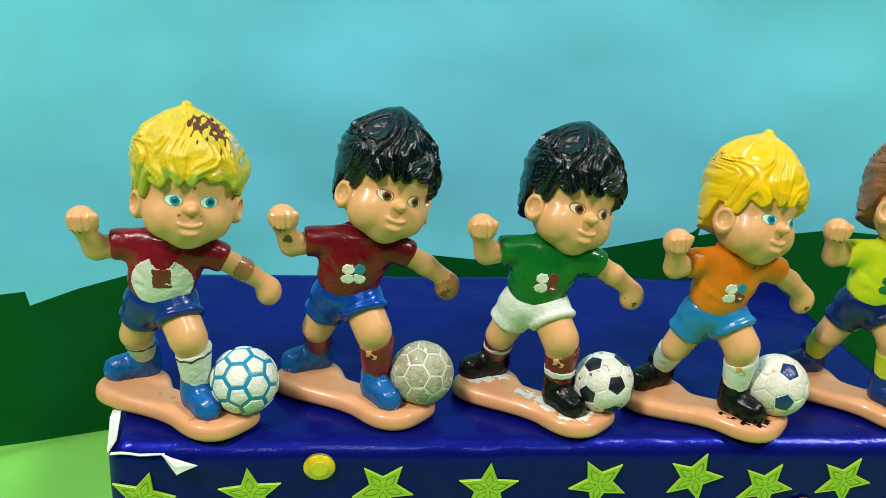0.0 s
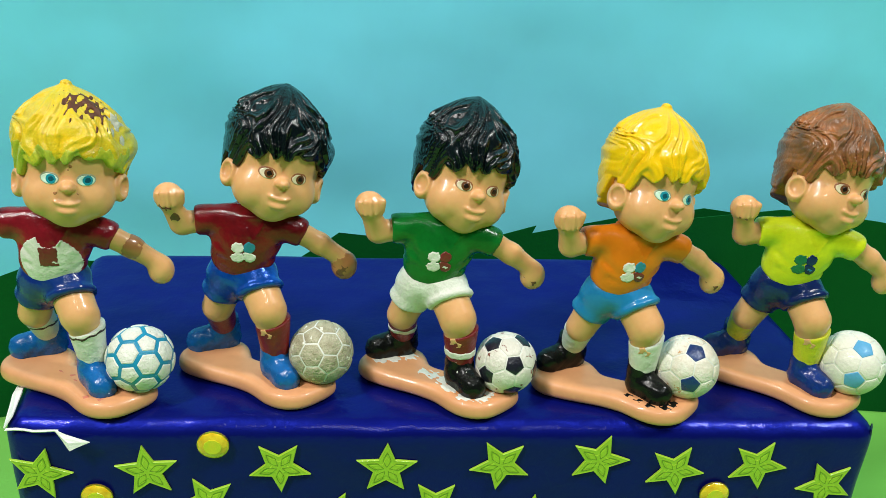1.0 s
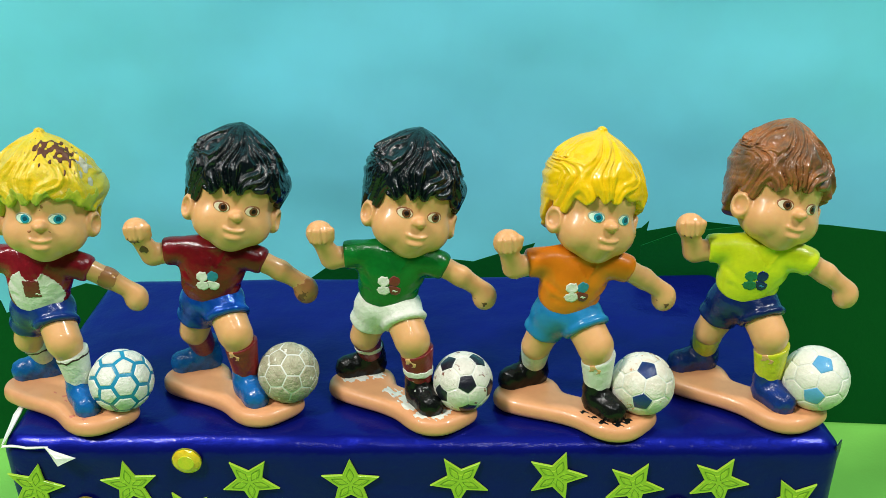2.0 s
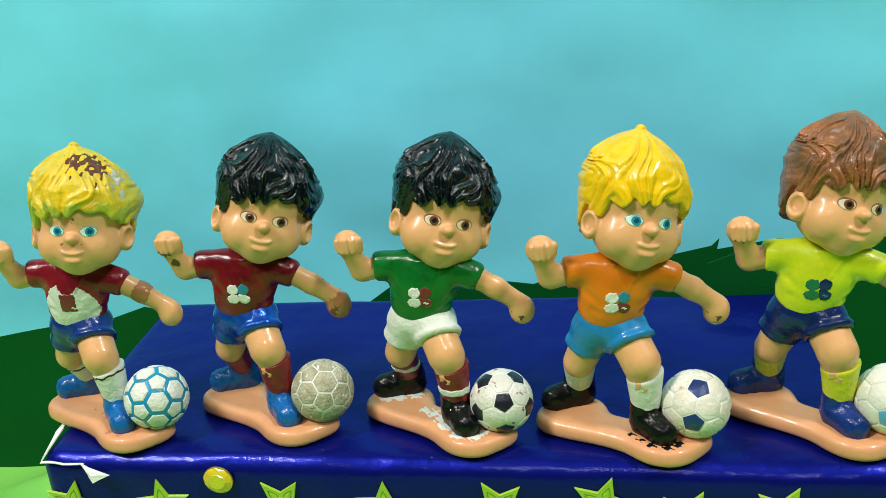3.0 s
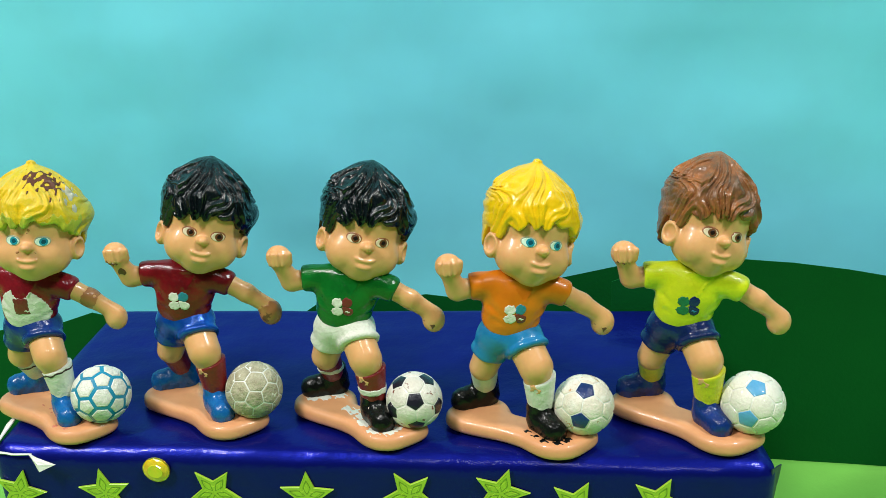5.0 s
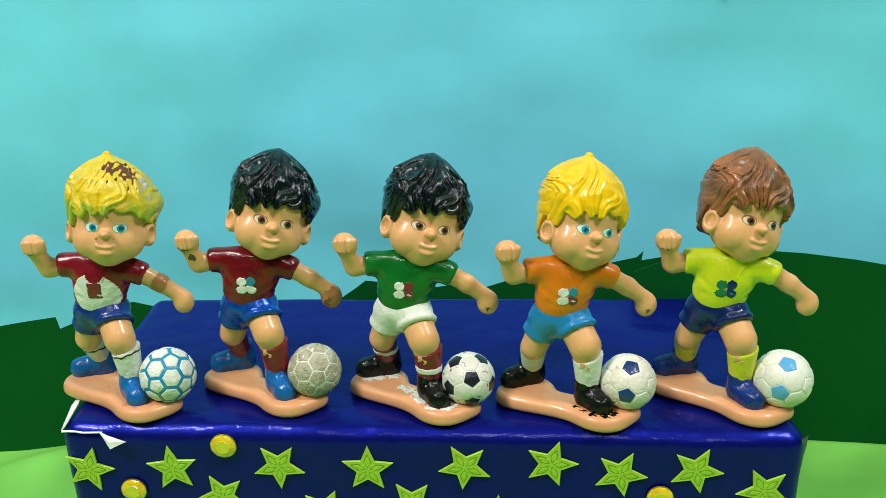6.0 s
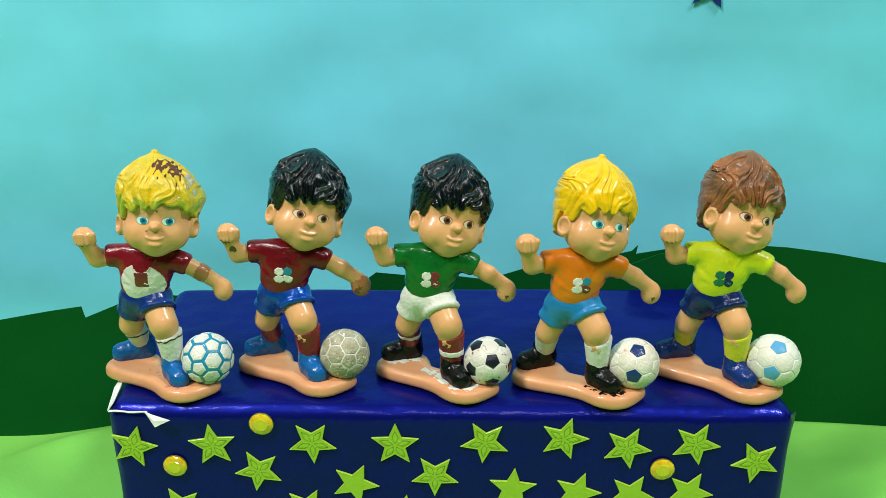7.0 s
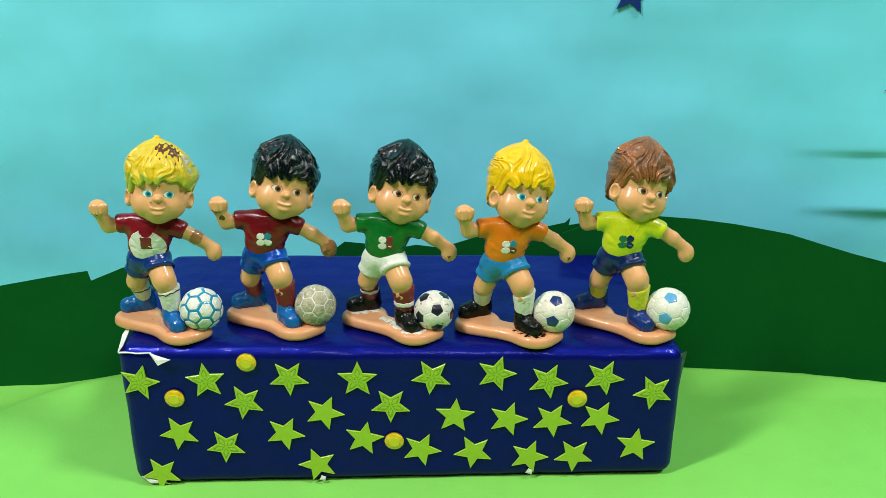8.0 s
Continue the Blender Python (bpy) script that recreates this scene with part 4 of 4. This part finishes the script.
# shade in the creases between the fingers, painted as dark dots
FINGER_SHADE = limb_patch(skin_shape, [(-15.9, -3.5, 39.3, 0.3), (-15.0, -3.7, 39.2, 0.3), (-14.0, -3.4, 39.3, 0.3)])
FRECKLES = limb_patch(head_shape, [(-1.9, -7.9, -3.0, 0.26), (-2.6, -7.6, -3.5, 0.26), (1.8, -7.9, -2.9, 0.26), (2.4, -7.6, -3.4, 0.26), (0.3, -8.0, 1.6, 0.28)], 0.05, 0.12)
SOCK_BOX = ((-2, -8, 4), (9, 3, 19))
SOCK_STRIPE = ring_patch(lambda p: sock_shape(p, 1), *SOCK_BOX, 13.5, 0.28, 0.25)
SOCK_STRIPE_L = ring_patch(lambda p: sock_shape(p, -1), (-13, 0, 4), (-3, 13, 17), 12.2, 0.28, 0.1)
CUFF_R = ring_patch(lambda p: sock_shape(p, 1), *SOCK_BOX, 10.6, 0.75, 0.0, 0.16)
CUFF_L = ring_patch(lambda p: sock_shape(p, -1), (-13, 0, 4), (-3, 13, 17), 10.6, 0.6, 0.0, 0.16)
SOCK_BARE = limb_patch(lambda p: sock_shape(p, 1), [(1.8, -6.0, 14.0, 0.8), (3.2, -6.4, 13.2, 0.6), (5.0, -6.2, 12.4, 0.4)], 0.07)
BOOT_LACE = limb_patch(lambda p: shoe_shape(p, 1), [(2.6, -5.6, 9.2, 0.5), (3.8, -6.4, 8.6, 0.6), (5.2, -6.6, 8.0, 0.4), (3.2, -6.2, 7.4, 0.3)], 0.07)


def ball(colours, seam, aim, width=0.95, radius=6.25, spin=0.0, painted=12):
    """A moulded football: 12 pentagons and 20 hexagons with recessed or raised seams. Pieces in mm round the origin, radius 1."""
    g = (1 + 5 ** 0.5) / 2
    ico = [Vector(v).normalized() for a in (-1, 1) for b in (-g, g) for v in ((0, a, b), (a, b, 0), (b, 0, a))]
    near = {i: [j for j in range(12) if j != i and (ico[i] - ico[j]).length < 1.1] for i in range(12)}
    polys = []
    for i in range(12):
        polys.append((0 if painted == 12 or i in (0, near[0][0]) else 1, [ico[i] * 2 / 3 + ico[j] / 3 for j in near[i]]))
    for i in range(12):
        for j in near[i]:
            for k in near[i]:
                if i < j < k and k in near[j]:
                    t = (i, j, k)
                    polys.append((1, [ico[a] * 2 / 3 + ico[b] / 3 for a in t for b in t if a != b]))
    out = {0: ([], []), 1: ([], []), 2: ([], [])}
    for kind, pts in polys:
        c = sum(pts, Vector()) / len(pts)
        u = (pts[0] - c).normalized()
        w = c.normalized().cross(u)
        pts = sorted(pts, key=lambda q: math.atan2((q - c).dot(w), (q - c).dot(u)))
        n = len(pts)
        m = 6
        rings = [(1.0, 0.984), (width, 0.984), (width - 0.07, 1.0), (0.72, 1.004), (0.5, 1.008), (0.25, 1.01)]
        for (s0, r0), (s1, r1), seamed in [(rings[q], rings[q + 1], q < 1) for q in range(5)]:
            v, f = out[2 if seamed else kind]
            base = len(v)
            for s, r in ((s0, r0), (s1, r1)):
                for e in range(n):
                    for q in range(m):
                        pt = c + (pts[e].lerp(pts[(e + 1) % n], q / m) - c) * s
                        v.append(pt.normalized() * r)
            tot = n * m
            for q in range(tot):
                f.append((base + q, base + (q + 1) % tot, base + tot + (q + 1) % tot, base + tot + q))
        v, f = out[kind]
        base = len(v)
        for e in range(n):
            for q in range(m):
                v.append((c + (pts[e].lerp(pts[(e + 1) % n], q / m) - c) * 0.25).normalized() * 1.01)
        v.append(c.normalized() * 1.012)
        for q in range(n * m):
            f.append((base + q, base + (q + 1) % (n * m), base + n * m, base + n * m))
    def towards(u, w):
        return Vector((u, 0, 0)) + Vector((0, 0.40, 0.917)) * w + Vector((0, -0.917, 0.40)) * math.sqrt(max(0.0, 1 - u * u - w * w))
    a, b = towards(*aim[0]), towards(*aim[1])
    i0, i1 = ico[0], ico[near[0][0]]

    def basis(e, g):
        e = e.normalized()
        n = e.cross(g).normalized()
        return Matrix((e, n, e.cross(n))).transposed()
    rot = np.array(Matrix.Rotation(radians(spin), 3, "Z") @ basis(a, b) @ basis(i0, i1).inverted()) * radius
    res = []
    for k, mat in ((0, colours[0]), (1, colours[1]), (2, seam)):
        v, f = out[k]
        f = np.array(f)
        res.append((np.array([tuple(q) for q in v]) @ rot.T, f, mat))
    return res


def split_tris(piece):
    """Quads whose last corner is doubled become triangles."""
    v, f, m = piece
    tri = f[:, 2] == f[:, 3]
    out = []
    if (~tri).any():
        out.append((v, f[~tri], m))
    if tri.any():
        out.append((v, f[tri][:, :3], m))
    return out


def figurine(label, place, yaw, head_turn, head_at, style, c, emblem, ball_look, extra=()):
    """A moulded toy footballer on its base with its ball: one mesh."""
    pieces = []
    for key, mat in (("base", BASE), ("skin", SKIN), ("shirt", c["shirt"]), ("shorts", c["shorts"]), ("sock_l", c["sock"]), ("sock_r", c["sock"]), ("shoe_l", c["shoe"]), ("shoe_r", c["shoe"])):
        v, f = BODY[key]
        pieces.append((v * DEPTH * MM, f, mat))
    for (v, f), mat in list(emblem) + list(c.get("spill", ())):
        pieces.append((v * DEPTH * MM, f, mat))
    hm = pose(*head_at) @ pose(0, 0, 0, *head_turn)
    rot, off = np.array(hm.to_3x3()), np.array(hm.translation)
    head = [(HEAD["skin"], SKIN), (HEAD[style], c["hair"])]
    for s in (-1, 1):
        head += [(EYES["rim", s], c["rim"]), (EYES["white", s], c.get("white", EYE_WHITE)), (EYES["iris", s], c["eye"]), (EYES["dot", s], c.get("dot", DOT))]
    head += list(extra)
    for (v, f), mat in head:
        pieces.append(((v @ rot.T + off) * MM, f, mat))
    for p in ball(*ball_look):
        for v, f, m in split_tris(p):
            pieces.append(((v + np.array([12.7, -2.6, 2.0 + ball_look[4]])) * MM, f, m))
    ob = new("footballer_figurine", mesh_from("footballer_figurine", pieces))
    ob.matrix_world = pose(place[0], place[1], TOP + 0.0004, 0, 0, yaw)
    return tagged(ob, label, "figurine", "toy footballers in a row")


PLAIN_EMBLEM = [(LEFT_BLOB, WHITE), (RIGHT_TOP, EMBLEM_TEAL), (RIGHT_LOW, WHITE)]
RED_EMBLEM = [(LEFT_BLOB, WHITE), (RIGHT_TOP, EMBLEM_RED), (RIGHT_LOW, EMBLEM_RED), (STAR_DOT, WHITE)]
figurine("toy footballer, worn blond hair, maroon and white shirt, blue shorts", (-0.0655, 0.0108), 1, (-8, 7, 13), (2.9, 2.4, 46.0), "tip",
         dict(spill=[(RED_MARKS, RED_STAIN), (SOCK_STRIPE, SOCK_BAND), (SOCK_STRIPE_L, SOCK_BAND), (FINGER_SHADE, DIRT_AND_SHADE), (SHADED_ARM, TAN_SHADE_FRECKLE)], shirt=RED_SHIRT, shorts=NAVY, sock=SOCK_WHITE, shoe=BOOT_BLUE, hair=HAIR_WORN, eye=EYE_TEAL, rim=RIM_TEAL, white=EYE_MINT, dot=DOT_BLUE), [(BIB, WHITE), (CREST, EMBLEM_RED), (STAR_DOT, WHITE)],
         ((BALL_WHITE, BALL_WHITE), SEAM_BLUE, ((0.25, 0.55), (-0.35, -0.3)), 0.81, 6.5, 17), [(CHIP_PATCH, CHIP), (CHIP_PATCH_B, CHIP), (GREY_CHIP, CHIP_GREY), (FRINGE_STAIN, STAIN_GREEN), (FRECKLES, TAN_SHADE_FRECKLE)])
figurine("toy footballer with black hair, maroon shirt and blue shorts", (-0.0311, 0.0153), 1, (-8, 18, 18), (3.8, 4.4, 45.4), "plain",
         dict(spill=[(DIRTY_FIST, DIRT_AND_SHADE), (SHADED_HAND, TAN_SHADE_FRECKLE), (DIRTY_HAND, DIRT_AND_SHADE), (SOCK_BARE, SKIN)], shirt=MAROON, shorts=ROYAL, sock=SOCK_RED, shoe=BOOT_BLUE, hair=HAIR_BLACK, eye=EYE_BROWN, rim=RIM_BROWN), PLAIN_EMBLEM, ((BALL_GREY, BALL_GREY), SEAM_WHITE, ((0.1, -0.25), (-0.3, 0.6)), 0.93, 6.35, 14))
figurine("toy footballer with black hair, green shirt and white shorts", (0.0058, 0.0143), -1, (-8, 17, 19), (2.3, 5.2, 44.6), "plain",
         dict(spill=[(WHITE_SPILL, WHITE), (WHITE_HEEL, WHITE), (CUFF_R, WHITE), (CUFF_L, WHITE), (SOCK_BARE, SKIN), (BOOT_LACE, WHITE), (SMALL_HAND, DIRT_AND_SHADE)], shirt=GREEN, shorts=WHITE, sock=SOCK_RED, shoe=BOOT_BLACK, hair=HAIR_BLACK, eye=EYE_BROWN, rim=RIM_BROWN), RED_EMBLEM, ((PENT_BLACK, BALL_BROWN), SEAM_WHITE, ((0.21, 0.09), (-0.73, -0.34)), 0.94, 6.15))
figurine("toy footballer with yellow hair, orange shirt and azure shorts", (0.0421, 0.0130), 6, (-8, 15, 16), (1.8, 4.2, 45.1), "tip",
         dict(spill=[(BLACK_SPILL, BOOT_BLACK), (SMALL_HAND, DIRT_AND_SHADE), (SOCK_BARE, SKIN)], shirt=ORANGE, shorts=SKYBLUE, sock=SOCK_WHITE, shoe=BOOT_BLACK, hair=HAIR_YELLOW, eye=EYE_TEAL, rim=RIM_TEAL, white=EYE_MINT, dot=DOT_BLUE), [(LEFT_BLOB, WHITE), (RIGHT_TOP, EMBLEM_TEAL), (RIGHT_LOW, EMBLEM_RED), (STAR_DOT, WHITE)],
         ((PENT_NAVY, BALL_TAN), SEAM_WHITE, ((0.16, 0.61), (0.09, -0.55)), 0.94, 6.4, -20, 2))
figurine("toy footballer with brown hair, lemon shirt and navy shorts", (0.0777, 0.0185), -5, (-8, 17, 23), (1.3, 4.9, 45.3), "plain",
         dict(spill=[(FINGER_SHADE, DIRT_AND_SHADE), (SOCK_BARE, SKIN)], shirt=YELLOW, shorts=DEEP_NAVY, sock=SOCK_YELLOW, shoe=BOOT_NAVY, hair=HAIR_BROWN, eye=EYE_BROWN, rim=RIM_BROWN), [(LEFT_BLOB, EMBLEM_GREEN), (RIGHT_TOP, DEEP_NAVY), (RIGHT_LOW, DEEP_NAVY), (STAR_DOT, SKYBLUE)],
         ((PENT_SKY, BALL_CREAM), SEAM_WHITE, ((0.19, 0.60), (0.09, -0.57)), 0.94, 6.6, -20, 2))
